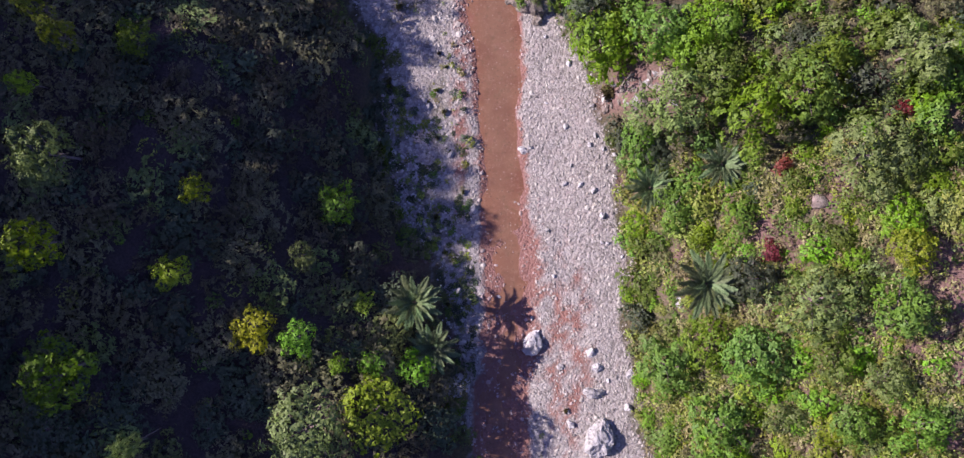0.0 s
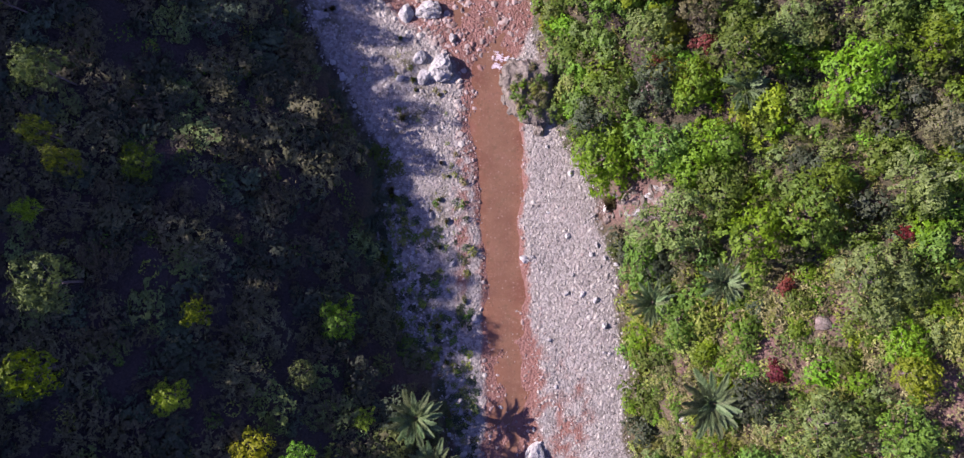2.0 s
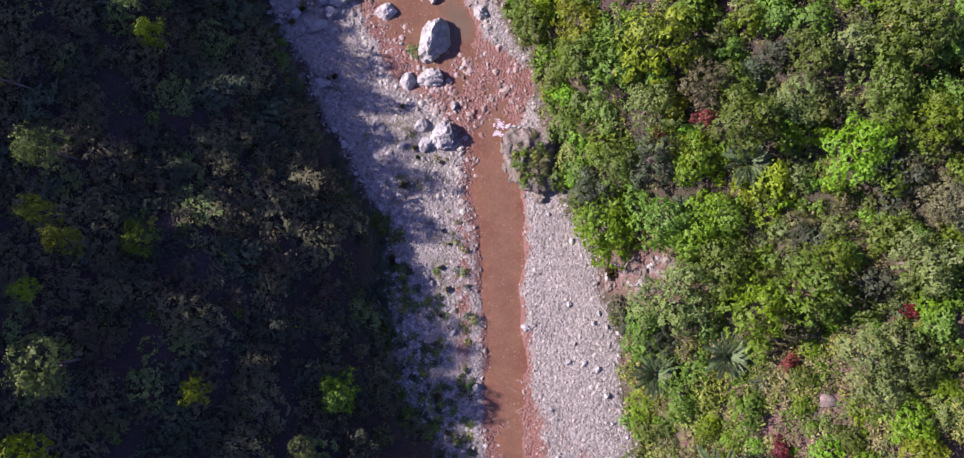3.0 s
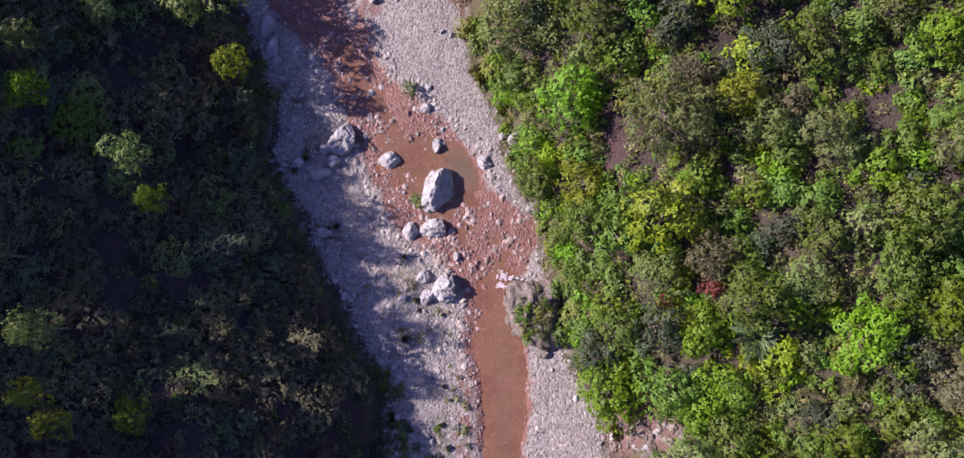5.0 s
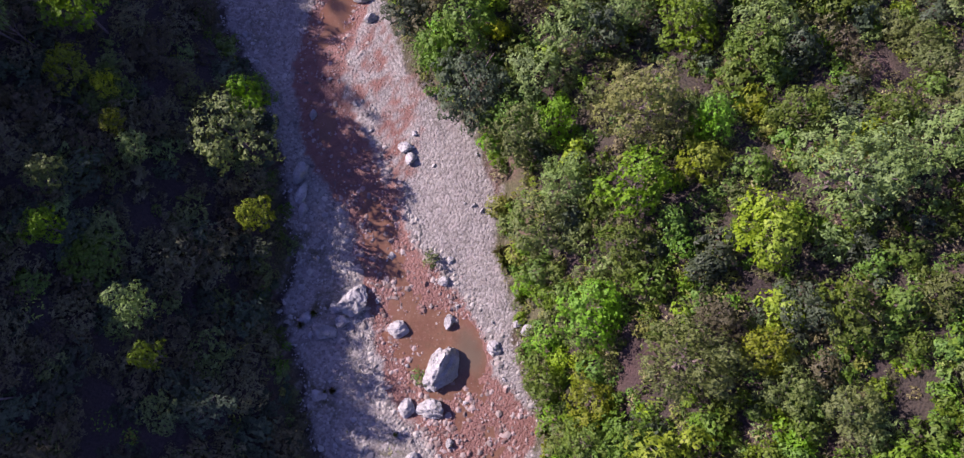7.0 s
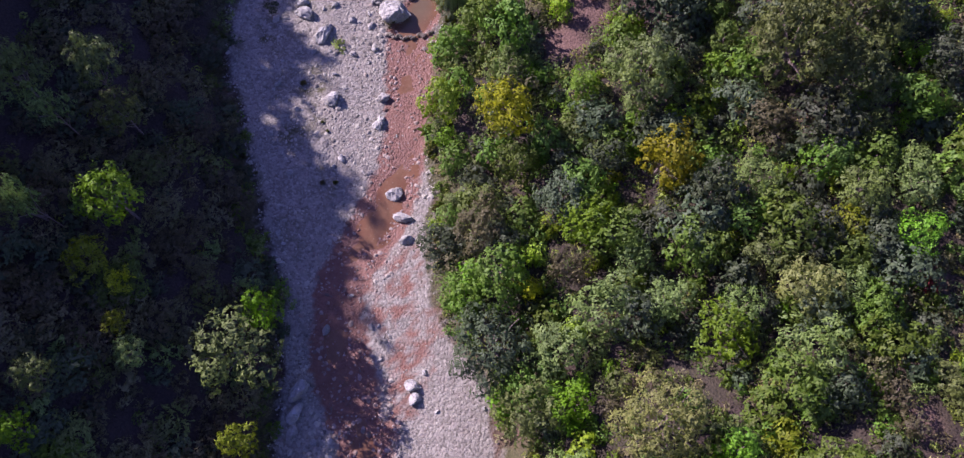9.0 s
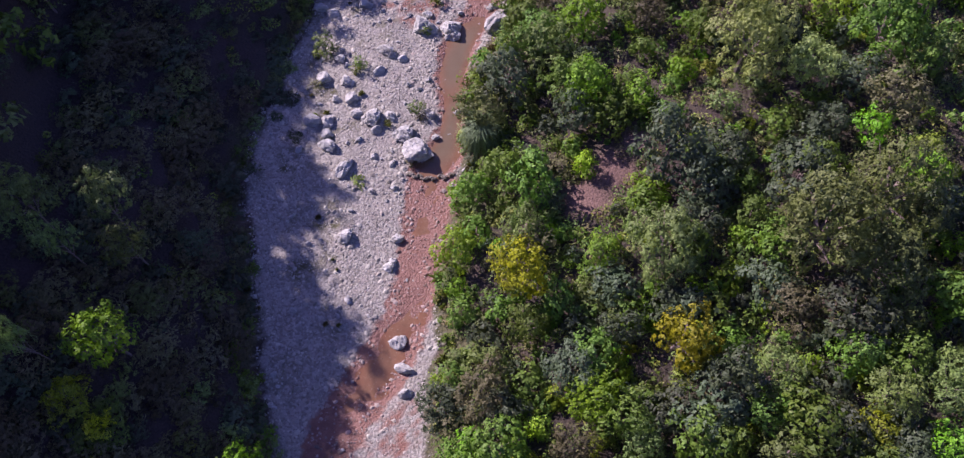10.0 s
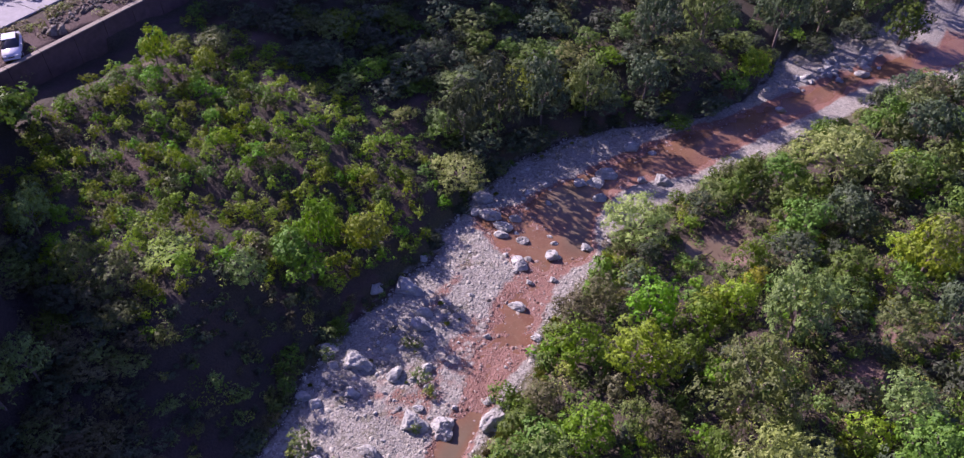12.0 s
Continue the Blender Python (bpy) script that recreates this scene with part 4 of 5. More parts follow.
# the squat outcrop: a steep-sided block whose uneven top carries scrub
def outcrop_mesh():
    bm = bmesh.new()
    rings, sides = 14, 64
    plan = [(4.35, 16.2), (4.3, 17.2), (3.9, 17.7), (2.7, 17.75), (1.6, 17.72), (1.25, 17.2), (1.2, 16.2), (1.45, 15.1), (2.1, 14.3), (2.9, 13.75), (3.7, 13.4), (4.2, 14.4)]
    made = []
    for k in range(rings + 1):
        row = []
        for j in range(sides):
            u = j / sides * len(plan)
            i, q = int(u), u - int(u)
            (ax, ay), (bx, by) = plan[i % len(plan)], plan[(i + 1) % len(plan)]
            ex, ey = ax + (bx - ax) * q - 2.8, ay + (by - ay) * q - 15.8
            f = min(1.0, k / 10) if k <= 10 else 1.0 + 0.02 * (k - 10)
            x, y = 2.8 + ex * f, 15.8 + ey * f
            top = 0.95 + 0.35 * noise.noise(Vector((x * 0.9, y * 0.9, 1))) + 0.22 * noise.noise(Vector((x * 2.4, y * 2.4, 5)))
            z = top * (1.0 - 0.35 * f ** 6) if k <= 10 else top * 0.65 * (1 - (k - 10) / 4) - 0.25 * (k - 10) / 4
            w = 0.14 * noise.noise(Vector((x * 1.7, y * 1.7, z * 2.5))) + 0.06 * noise.noise(Vector((x * 5, y * 5, z * 6)))
            row.append(bm.verts.new((x + w * ex, y + w * ey, z)))
        made.append(row)
    for k in range(rings):
        for j in range(sides):
            n = (j + 1) % sides
            bm.faces.new((made[k][j], made[k][n], made[k + 1][n], made[k + 1][j]))
    bmesh.ops.remove_doubles(bm, verts=bm.verts[:], dist=0.001)
    bmesh.ops.recalc_face_normals(bm, faces=bm.faces[:])
    return mesh_from(bm, "rock_outcrop", MAT["outcrop"])


tagged(new("rock_outcrop", outcrop_mesh()), "squat weathered rock outcrop with scrub on top beside the stream", "rock")
for x, y, w, d, turn in ((1.3, 16.5, 0.7, 1.1, 8), (1.35, 15.5, 0.6, 0.9, -10), (1.75, 14.7, 0.8, 0.6, 40), (2.6, 14.0, 0.9, 0.6, -25), (3.5, 13.3, 0.7, 0.6, 15), (1.6, 17.5, 0.7, 0.4, 0)):
    boulder(x, y, w, d, 1.0, turn, None, "brown weathered block at the foot of the outcrop", "outcrop")
# a low sill of flat stones that holds back the water beside the outcrop
for k in range(8):
    ob = new("sill_stone", STONES[k % 6])
    ob.matrix_world = pose(1.5 + 0.36 * k, 17.95 + 0.03 * math.sin(k * 2.1), 0.0, 0, 0, rnd.uniform(-8, 8)) @ Matrix.Diagonal((0.25, 0.13, 0.14, 1))
    tagged(ob, "flat pale stone set in a low sill across the water", "stone", "stones of the low sill")

# stones big enough to tell apart, strewn along the bed
x, y = bed_places(1500, -16, 118, lambda x, y, s, dl, dr: rng.uniform(size=len(x)) < np.where(s > 0, 0.25, 0.5))
for k in range(min(len(x), 330)):
    s = 0.15 + 0.2 * rnd.random() ** 2
    ob = new("river_stone", STONES[k % 6])
    ob.matrix_world = pose(x[k], y[k], ground_at(x[k], y[k]) + 0.2 * s, 0, 0, rnd.uniform(0, 360)) @ Matrix.Diagonal((s * rnd.uniform(0.8, 1.3), s * rnd.uniform(0.7, 1.1), s * 0.7, 1))
    tagged(ob, "loose pale grey stone on the gravel bed", "stone", "loose stones on the bed")

# a low row of piled stones across the stream
for k in range(22):
    s = k / 21
    px, py = -20.4 + 2.9 * s, 60.35 + 0.7 * s + 1.4 * max(0, s - 0.5) + 0.12 * math.sin(k * 1.3)
    ob = new("weir_stone", DARK_STONES[k % 4])
    q = rnd.uniform(0.13, 0.26)
    ob.matrix_world = pose(px, py, 0.02 + 0.2 * q, 0, 0, rnd.uniform(0, 360)) @ Matrix.Diagonal((q, q * 0.85, q * 0.7, 1))
    tagged(ob, "wet brown stone piled in a low row across the stream", "stone", "stones of the small weir")



# broken white water where the stream drops past the outcrop
foam_mat = Nodes("white_foam")
foam = foam_mat.surface(foam_mat.ramp(foam_mat.noise(9.0, 5, 0.7, foam_mat.place()), (0.35, (0.30, 0.21, 0.16)), (0.6, (0.62, 0.57, 0.53))), 0.5)
v, f, n = [], [], 0
for k in range(74):
    pv, pf = blunt[k % 14]
    cx, cy, spread = ((1.1, 18.0, 0.3), (0.85, 17.5, 0.2), (0.5, 19.7, 0.2), (0.0, 21.8, 0.2))[0 if k < 36 else 1 if k < 50 else 2 if k < 62 else 3]
    a, b, q = cx + rnd.gauss(0, spread), cy + rnd.gauss(0, spread * 0.6), rnd.uniform(0.04, 0.09)
    v.append(pv * (q * 1.6, q, q * 0.3) + (a, b, -0.05)), f.append(pf + n)
    n += len(pv)
v, f = np.vstack(v), np.vstack(f)
tagged(new("white_water", mesh_of("white_water", v, f, foam)), "broken white water where the stream drops", "water", kind="structure")

ring = [(POND[k % 2][0] + POND[k % 2][2] * 1.0 * math.cos(a), POND[k % 2][1] + POND[k % 2][2] * math.sin(a)) for k in range(2) for a in np.linspace(0, 6.283, 24, endpoint=False)]
mid_x, mid_y = -11.7, 100.4
ring.sort(key=lambda p: math.atan2(p[1] - mid_y, p[0] - mid_x))
me = mesh_of("puddle", [(mid_x, mid_y, 0.97)] + [(px, py, 0.97) for px, py in ring], [(0, k + 1, (k + 1) % len(ring) + 1) for k in range(len(ring))], MAT["water"])
scores(me, "deep", np.ones(len(ring) + 1))
tagged(new("puddle", me), "flat muddy brown puddle behind the bank", "puddle", kind="structure")
# ---- plants ----
SPRAY = 13


def leaf_cloud(lobes, count, length, width, seed, up=0.28, inner=0.62):
    """Leaves in sprays on the outer shells of several lobes, with gaps between the sprays: verts and faces."""
    r = np.random.default_rng(seed)
    lobes = np.array(lobes)
    sprays = max(count // SPRAY, 9)
    tries = sprays * 9
    area = lobes[:, 3] ** 2
    c = lobes[r.choice(len(lobes), tries, p=area / area.sum())]
    d = r.normal(size=(tries, 3))
    d[:, 2] = np.where(d[:, 2] < -0.3, -d[:, 2] * 0.6, d[:, 2])
    d /= np.linalg.norm(d, axis=1)[:, None]
    far = np.where(r.random(tries) < 0.1, r.uniform(1.1, 1.5, tries), r.uniform(0.8, 1.08, tries))
    p = c[:, :3] + d * (c[:, 3] * far)[:, None] * (1, 1, 0.85)
    deepest = np.full(len(p), 9.0)
    for lx, ly, lz, lr in lobes:
        deepest = np.minimum(deepest, np.linalg.norm((p - (lx, ly, lz)) / (1, 1, 0.85), axis=1) / lr)
    chosen, apart = [], length * 1.25
    for k in np.flatnonzero(deepest > inner):
        if len(chosen) < sprays and all((p[k] - p[j]) @ (p[k] - p[j]) > apart * apart for j in chosen):
            chosen.append(k)
    p, d = np.repeat(p[chosen], SPRAY, axis=0), np.repeat(d[chosen], SPRAY, axis=0)
    reach = np.repeat(r.uniform(0.5, 1.0, len(chosen)), SPRAY)[:, None]
    off = r.normal(size=p.shape) * length * reach * 0.72
    off -= d * np.minimum((off * d).sum(1), 0)[:, None] * 0.6
    p = p + off * (1, 1, 0.75)
    n = d * (1 - up) + np.array((0, 0, up)) + off / length * 0.5 + r.normal(size=p.shape) * 0.16
    return blades(p, n, length, width, r)


def blades(p, n, length, width, r):
    """Small folded leaf blades at places p that face n."""
    n = n / np.linalg.norm(n, axis=1)[:, None]
    t = np.cross(n, r.normal(size=p.shape))
    t /= np.linalg.norm(t, axis=1)[:, None]
    b = np.cross(n, t)
    L, W = (length * r.uniform(0.6, 1.3, len(p)))[:, None], (width * r.uniform(0.7, 1.2, len(p)))[:, None]
    v = np.stack([p - t * L * 0.45 + b * W * 0.5, p - t * L * 0.45 - b * W * 0.5, p + t * L * 0.55 - n * L * 0.12], 1).reshape(-1, 3)
    return v, np.arange(len(p) * 3).reshape(-1, 3)


def lumps(r, n, spread, size, tall):
    """Lobes of a crown whose radius is about 1, its base at 0."""
    out = [(0, 0, 0.6 * tall, 0.5)]
    for k in range(n):
        a, q = 2.39996 * k + r.uniform(-0.4, 0.4), spread * math.sqrt((k + 0.6) / n) * r.uniform(0.7, 1.3)
        out.append((q * math.cos(a), q * math.sin(a), tall * (0.95 - 0.7 * q * q) * r.uniform(0.55, 1.2), size * r.uniform(0.5, 1.3)))
    for k in range(max(3, n // 3)):
        a = 6.283 * k / max(3, n // 3) + r.uniform(-0.4, 0.4)
        out.append((0.72 * spread * math.cos(a), 0.72 * spread * math.sin(a), 0.22 * tall, size * r.uniform(0.7, 1.1)))
    return out


def limbs(r, height, spread, girth, count, lean=0.1):
    v, f = [], []
    top = Vector((r.uniform(-lean, lean), r.uniform(-lean, lean), height * 0.62))
    tube(v, f, [(0, 0, -0.5), (top.x * 0.3, top.y * 0.3, height * 0.3), tuple(top)], [girth, girth * 0.8, girth * 0.55], 5)
    for k in range(count):
        a = 2 * math.pi * k / count + r.uniform(-0.4, 0.4)
        low = Vector((0, 0, height * r.uniform(0.28, 0.55))) + Vector((top.x, top.y, 0)) * 0.5
        out = Vector((math.cos(a), math.sin(a), 0)) * spread * r.uniform(0.6, 0.9)
        tube(v, f, [tuple(low), tuple(low + out * 0.5 + Vector((0, 0, height * 0.18))), tuple(low + out + Vector((0, 0, height * r.uniform(0.25, 0.4))))], [girth * 0.5, girth * 0.32, girth * 0.1], 3)
    return v, f


# crown radius, lobes, lobe size, leaves, leaf length and width, height of crown, bare stem, girth, limbs
SIZES = {"shrub": (1.0, 8, 0.40, 640, 0.20, 0.125, 1.15, 0.05, 0.05, 3), "tree": (1.8, 15, 0.33, 1800, 0.225, 0.135, 1.15, 0.40, 0.11, 5),
         "tall": (1.8, 15, 0.33, 1650, 0.225, 0.135, 1.15, 1.05, 0.10, 6),
         "sapling": (1.0, 11, 0.3, 1100, 0.14, 0.075, 1.35, 0.06, 0.03, 4),
         "big": (3.0, 30, 0.25, 4400, 0.235, 0.14, 0.95, 0.35, 0.22, 9)}
LOOKS = {"green": "bright green leaves", "mid": "green leaves", "dark": "deep green leaves", "olive": "dull grey-green leaves", "pale": "pale olive feathery leaves",
         "lime": "yellow-green leaves", "yellow": "yellow autumn leaves", "brown": "thin brownish drying leaves", "red": "dark red leaves", "grass": "grassy green blades", "straw": "dry straw-coloured blades"}
LEAF_KINDS = list(LEAVES)
SHAPES, MESHES = {}, {}


def crown_shape(size, fine, seed, share=1.0):
    R, n, lobe, leaves, ln, wd, tall, stem, *_ = SIZES[size]
    r = random.Random(seed)
    cloud = [(x * R, y * R, (z + stem) * R, q * R) for x, y, z, q in lumps(r, n, 0.82, lobe, tall)]
    return leaf_cloud(cloud, int(leaves * share * (1.3 if fine else 1)), ln * (0.9 if fine else 1) / share ** 0.4, wd * (0.75 if fine else 1) / share ** 0.4, seed)


def middle(y):
    return float(np.interp(y, [-20, 20, 45, 65, 90, 105, 140], [4, -4, -16, -25, -28, -25, -6]))


JOINED = {"shrub": [], "tree": []}
COUNTS = {"shrub": 0, "tree": 0}


def plant(x, y, radius, leaf, single=True, lift=0.0, known=False, stretch=0.0, top=None):
    high = known and x < middle(y) and y < 60 and leaf not in ("dark", "mid")
    size = "tall" if high or top is not None else "shrub" if radius < 1.3 else "tree" if radius < 2.5 else "big"
    if size == "shrub" and x < middle(y) and 66 < y < 99 and leaf in ("lime", "green", "mid"):
        size = "sapling"
    kind = "shrub" if size in ("shrub", "sapling") else "tree"
    fine, which = leaf in ("olive", "pale", "brown"), rnd.randrange(4 if size != "big" else 3)
    R, n, lobe, leaves, ln, wd, tall, stem, girth, arms = SIZES[size]
    if (size, fine, which) not in SHAPES:
        SHAPES[size, fine, which] = crown_shape(size, fine, 31 * which + 7 * len(size) + 3 * fine)
    v, f = SHAPES[size, fine, which]
    s = radius / R
    m = pose(x, y, ground_at(x, y) + lift - 0.05, rnd.uniform(-6, 6), rnd.uniform(-6, 6), rnd.uniform(0, 360)) @ Matrix.Diagonal((s * rnd.uniform(0.85, 1.15), s * rnd.uniform(0.85, 1.15), s * rnd.uniform(0.9, 1.3) * (0.36 if x < middle(y) and y < 24 and not known else 0.5 if x < middle(y) and y < 66 else 0.6 if x < middle(y) and y > 93 else 2.3 if known and leaf == "pale" and x < middle(y) else 1.55 if known and x < middle(y) and leaf in ("lime", "green", "pale", "yellow") else 1.3 if known and leaf in ("yellow", "lime") else 1.4 if known and radius > 2.3 else 0.9 if known and y < 5 else 1.15 if known else 0.62 if x > middle(y) and y < 5 else 1.0), 1))
    if high:
        m = pose(x, y, ground_at(x, y) - 0.05, rnd.uniform(-5, 5), rnd.uniform(-5, 5), rnd.uniform(0, 360)) @ Matrix.Diagonal((s, s, rnd.uniform(1.0, 1.2) * (1.75 if x < -24 and leaf == "green" else 1.25 if leaf == "pale" else 1.2 if radius > 2.3 and y > 20 else 1.4 if x < -24 else 0.5 if x > -8.5 and y < 0 else 1.2 if x < -16 and y < 0 else 0.85), 1))
    if stretch:
        m = pose(x, y, ground_at(x, y) - 0.05, 0, 0, rnd.uniform(0, 360)) @ Matrix.Diagonal((s, s, s * stretch, 1))
    if top is not None:
        m = pose(x, y, ground_at(x, y) - 0.05, 0, 0, rnd.uniform(0, 360)) @ Matrix.Diagonal((s, s, (top - ground_at(x, y)) / float(v[:, 2].max()), 1))
    if not single or COUNTS[kind] >= 300:
        a = np.array(m)
        share = round((0.45 if x < middle(y) and y < 60 else 0.65) * (1.0 if s > 0.8 else 0.6 if s > 0.5 else 0.32), 3)
        if (size, fine, which, share) not in SHAPES:
            SHAPES[size, fine, which, share] = crown_shape(size, fine, 31 * which + 7 * len(size) + 3 * fine, share)
        v, f = SHAPES[size, fine, which, share]
        JOINED[kind].append((v @ a[:3, :3].T + a[:3, 3], f, LEAF_KINDS.index(leaf), rnd.random()))
        return
    COUNTS[kind] += 1
    if (leaf, size, which) not in MESHES:
        MESHES[leaf, size, which] = mesh_of("crown", v, f, LEAVES[leaf])
    if (size, which) not in MESHES:
        MESHES[size, which] = mesh_of("trunk", *limbs(random.Random(which), (tall + stem) * R * 0.9, R, girth, arms), MAT["bark"])
    root = new(kind, None)
    root.matrix_world = m
    part("stem" if kind == "shrub" else "trunk", MESHES[size, which], root)
    part("crown", MESHES[leaf, size, which], root)
    build = {"shrub": "low bushy shrub", "sapling": "upright slender sapling", "tree": "rounded small tree", "big": "broad spreading tree", "tall": "slender small-crowned tree"}[size]
    tagged(root, f"{build} with {LOOKS[leaf]} on the valley side", kind, "shrubs on the slopes" if kind == "shrub" else "trees on the slopes")


for x, y, r, leaf in STANDING:
    plant(x, y, r, leaf, known=True, stretch=0.95 if leaf == "pale" and r > 3 and y > 90 else 0.0)

for x, y, top, r, leaf in SUNLIT:
    plant(x, y, r, leaf, top=top)

# tall trees of the far left bank, whose shade falls across the bed
for x, y, r, leaf, stretch in ((-22.5, 128.5, 3.0, "olive", 2.0), (-15.5, 137.0, 2.9, "dark", 2.3), (-11.5, 143.0, 2.7, "dark", 2.3), (-7.0, 149.5, 2.8, "olive", 2.2), (-2.0, 158.0, 3.0, "dark", 2.2), (-16.3, 128.6, 1.6, "lime", 1.7), (-27.0, 124.0, 2.6, "dark", 1.8),
                                (-37.2, 100.0, 2.3, "dark", 2.1), (-35.6, 104.0, 2.4, "dark", 2.1), (-32.8, 108.2, 2.3, "dark", 2.0), (-29.5, 112.3, 2.3, "olive", 1.9), (-25.0, 117.6, 2.2, "dark", 1.7)):
    plant(x, y, r, leaf, stretch=stretch)

# scrub that has taken hold on the outcrop
for k in range(70):
    a, q = rnd.uniform(0, 6.28), math.sqrt(rnd.random())
    x, y = 2.85 + 1.1 * q * math.cos(a), 15.65 + 1.7 * q * math.sin(a)
    plant(x, y, rnd.uniform(0.12, 0.3), rnd.choice(["brown", "brown", "olive", "mid", "straw", "grass"]), False, 0.92 - 0.15 * q - ground_at(x, y))
for x, y, r, leaf in ((2.5, 16.1, 0.34, "green"), (3.4, 16.4, 0.36, "mid"), (3.3, 14.3, 0.4, "olive"), (3.6, 15.2, 0.35, "brown"), (2.9, 17.1, 0.3, "straw"), (2.4, 15.2, 0.25, "olive")):
    plant(x, y, r, leaf, False, 0.85 - ground_at(x, y))

for x, y, r, leaf in ((5.2, 17.6, 1.1, "mid"), (6.3, 18.6, 1.0, "olive"), (5.0, 19.3, 1.0, "green"), (6.8, 17.1, 0.9, "brown"), (5.4, 15.8, 0.9, "grass"), (6.0, 14.6, 1.0, "mid"), (4.4, 20.6, 0.9, "olive")):
    plant(x, y, r, leaf)

# weeds that have taken hold between the boulders of the gravel bar
for x, y, r, leaf in ((-31.6, 67.1, 0.89, "olive"), (-32, 66.4, 0.44, "grass"), (-28.2, 66.9, 0.65, "olive"), (-28.4, 66.4, 0.43, "grass"), (-25.5, 72.6, 0.56, "grass"), (-23.7, 63.2, 0.41, "grass"), (-22.4, 65.5, 0.67, "olive"), (-29.3, 59.2, 0.62, "dark"), (-30.4, 63.9, 0.64, "brown"), (-23.3, 58.2, 0.49, "grass"), (-21.8, 65, 0.41, "brown"), (-30.9, 67.4, 0.44, "olive"), (-32, 61.7, 0.54, "dark"), (-31.6, 60, 0.53, "dark"),
                      (-27.5, 76.2, 0.7, "olive"), (-26.0, 75.4, 0.5, "grass"), (-29.4, 78.6, 0.8, "olive"), (-20.6, 61.3, 0.4, "brown"), (-4.6, 22.9, 0.5, "olive"), (-5.3, 30.2, 0.6, "olive"), (-30.6, 55.6, 0.5, "dark"), (-31.5, 62.0, 0.7, "dark")):
    plant(x, y, r, leaf, False)

x, y = bed_places(6000, -15, 19, lambda x, y, s, dl, dr: (s < -0.7) & (dl < dr) & (rough(x, y, 2.2, 9.0) > 0.0))
for k in range(min(len(x), 80)):
    plant(float(x[k]), float(y[k]), rng.uniform(0.10, 0.24), ("straw", "grass", "straw", "pale")[rng.integers(4)], False)

# dark low weeds creeping out over the shaded edge of the gravel
x, y = bed_places(16000, -9, 9, lambda x, y, s, dl, dr: (s < -0.5) & (dl < dr) & (rough(x, y, 1.7, 5.5) + 0.35 * rng.normal(size=len(x)) > 0.55 * ease(dl, 0.3, 4.2) - 0.35))
for k in range(min(len(x), 330)):
    plant(float(x[k]), float(y[k]), rng.uniform(0.12, 0.32), ("dark", "mid", "dark", "olive", "grass")[rng.integers(5)], False)

# the rest of the scrub fills the slopes between them
GRID = {}
for x, y, r, _ in [(x, y, r * (1.25 if r > 2.3 else 1.0), k) for x, y, r, k in STANDING] + [(x, y, 0.8 * r, k) for x, y, _, r, k in SUNLIT] + [(-4.02, -4.38, 1.2, 0), (-2.95, -7.15, 1.2, 0), (12.75, -3.1, 1.4, 0), (10.0, 2.45, 1.2, 0), (13.7, 3.7, 0.9, 0), (14.4, 14.4, 0.8, 0)]:
    GRID.setdefault((int(x // 4), int(y // 4)), []).append((x, y, r))


def free(x, y, r, tight):
    i, j = int(x // 4), int(y // 4)
    for a in range(i - 2, i + 3):
        for b in range(j - 2, j + 3):
            for px, py, pr in GRID.get((a, b), ()):
                if (px - x) ** 2 + (py - y) ** 2 < (tight * (pr + r)) ** 2:
                    return False
    return True


def fill(n, low, high, radii, mix, tight, west, east):
    """Scatters n tries of plants between two y, from west(y) to east(y)."""
    ys = rng.uniform(low, high, n)
    xs = np.array([rng.uniform(west(y), east(y)) for y in ys])
    _, _, _, _, dl, dr, bed, left = land(xs, ys)
    names, odds = list(mix), np.array(list(mix.values()), float)
    for k in range(n):
        x, y = float(xs[k]), float(ys[k])
        r = radii[0] + (radii[1] - radii[0]) * rng.random() ** 1.6
        leaf = names[rng.choice(len(names), p=odds / odds.sum())]
        # smaller plants in darker leaves stand in for the shade along this bank
        if left[k] and 60 < y < 97 and dl[k] < float(np.interp(y, [74, 80], [8.0, 0.8])):
            r, leaf = 0.6 * r, ("dark", "dark", "brown", "olive")[rng.integers(4)]
        if bed[k] or min(dl[k], dr[k]) < 0.3 * r or not west(y) < x < east(y) or any((x - a) ** 2 + (y - b) ** 2 < (q + 0.5 * r) ** 2 for a, b, q in BARE):
            continue
        if not left[k] and y > 12 and rough(x, y, 4.2, 3.3) < -0.3 and rng.random() < 0.75:
            continue
        if x < -67.0 - 0.12 * max(y - 82, 0) and y > 70 or not free(x, y, r, tight * rng.uniform(0.6, 1.05)):
            continue
        GRID.setdefault((int(x // 4), int(y // 4)), []).append((x, y, r))
        plant(x, y, r, leaf, not (left[k] and y < 60))


def hill_edge(y):
    return float(np.interp(y, [-20, 20, 40, 50, 60, 70, 90], [-28, -28, -37, -41, -48, -64, -72]))


def east_end(y):
    return float(np.interp(y, [-18, 30, 50, 70, 90, 165], [27.5, 27.5, 25, 19, 15, 10]))


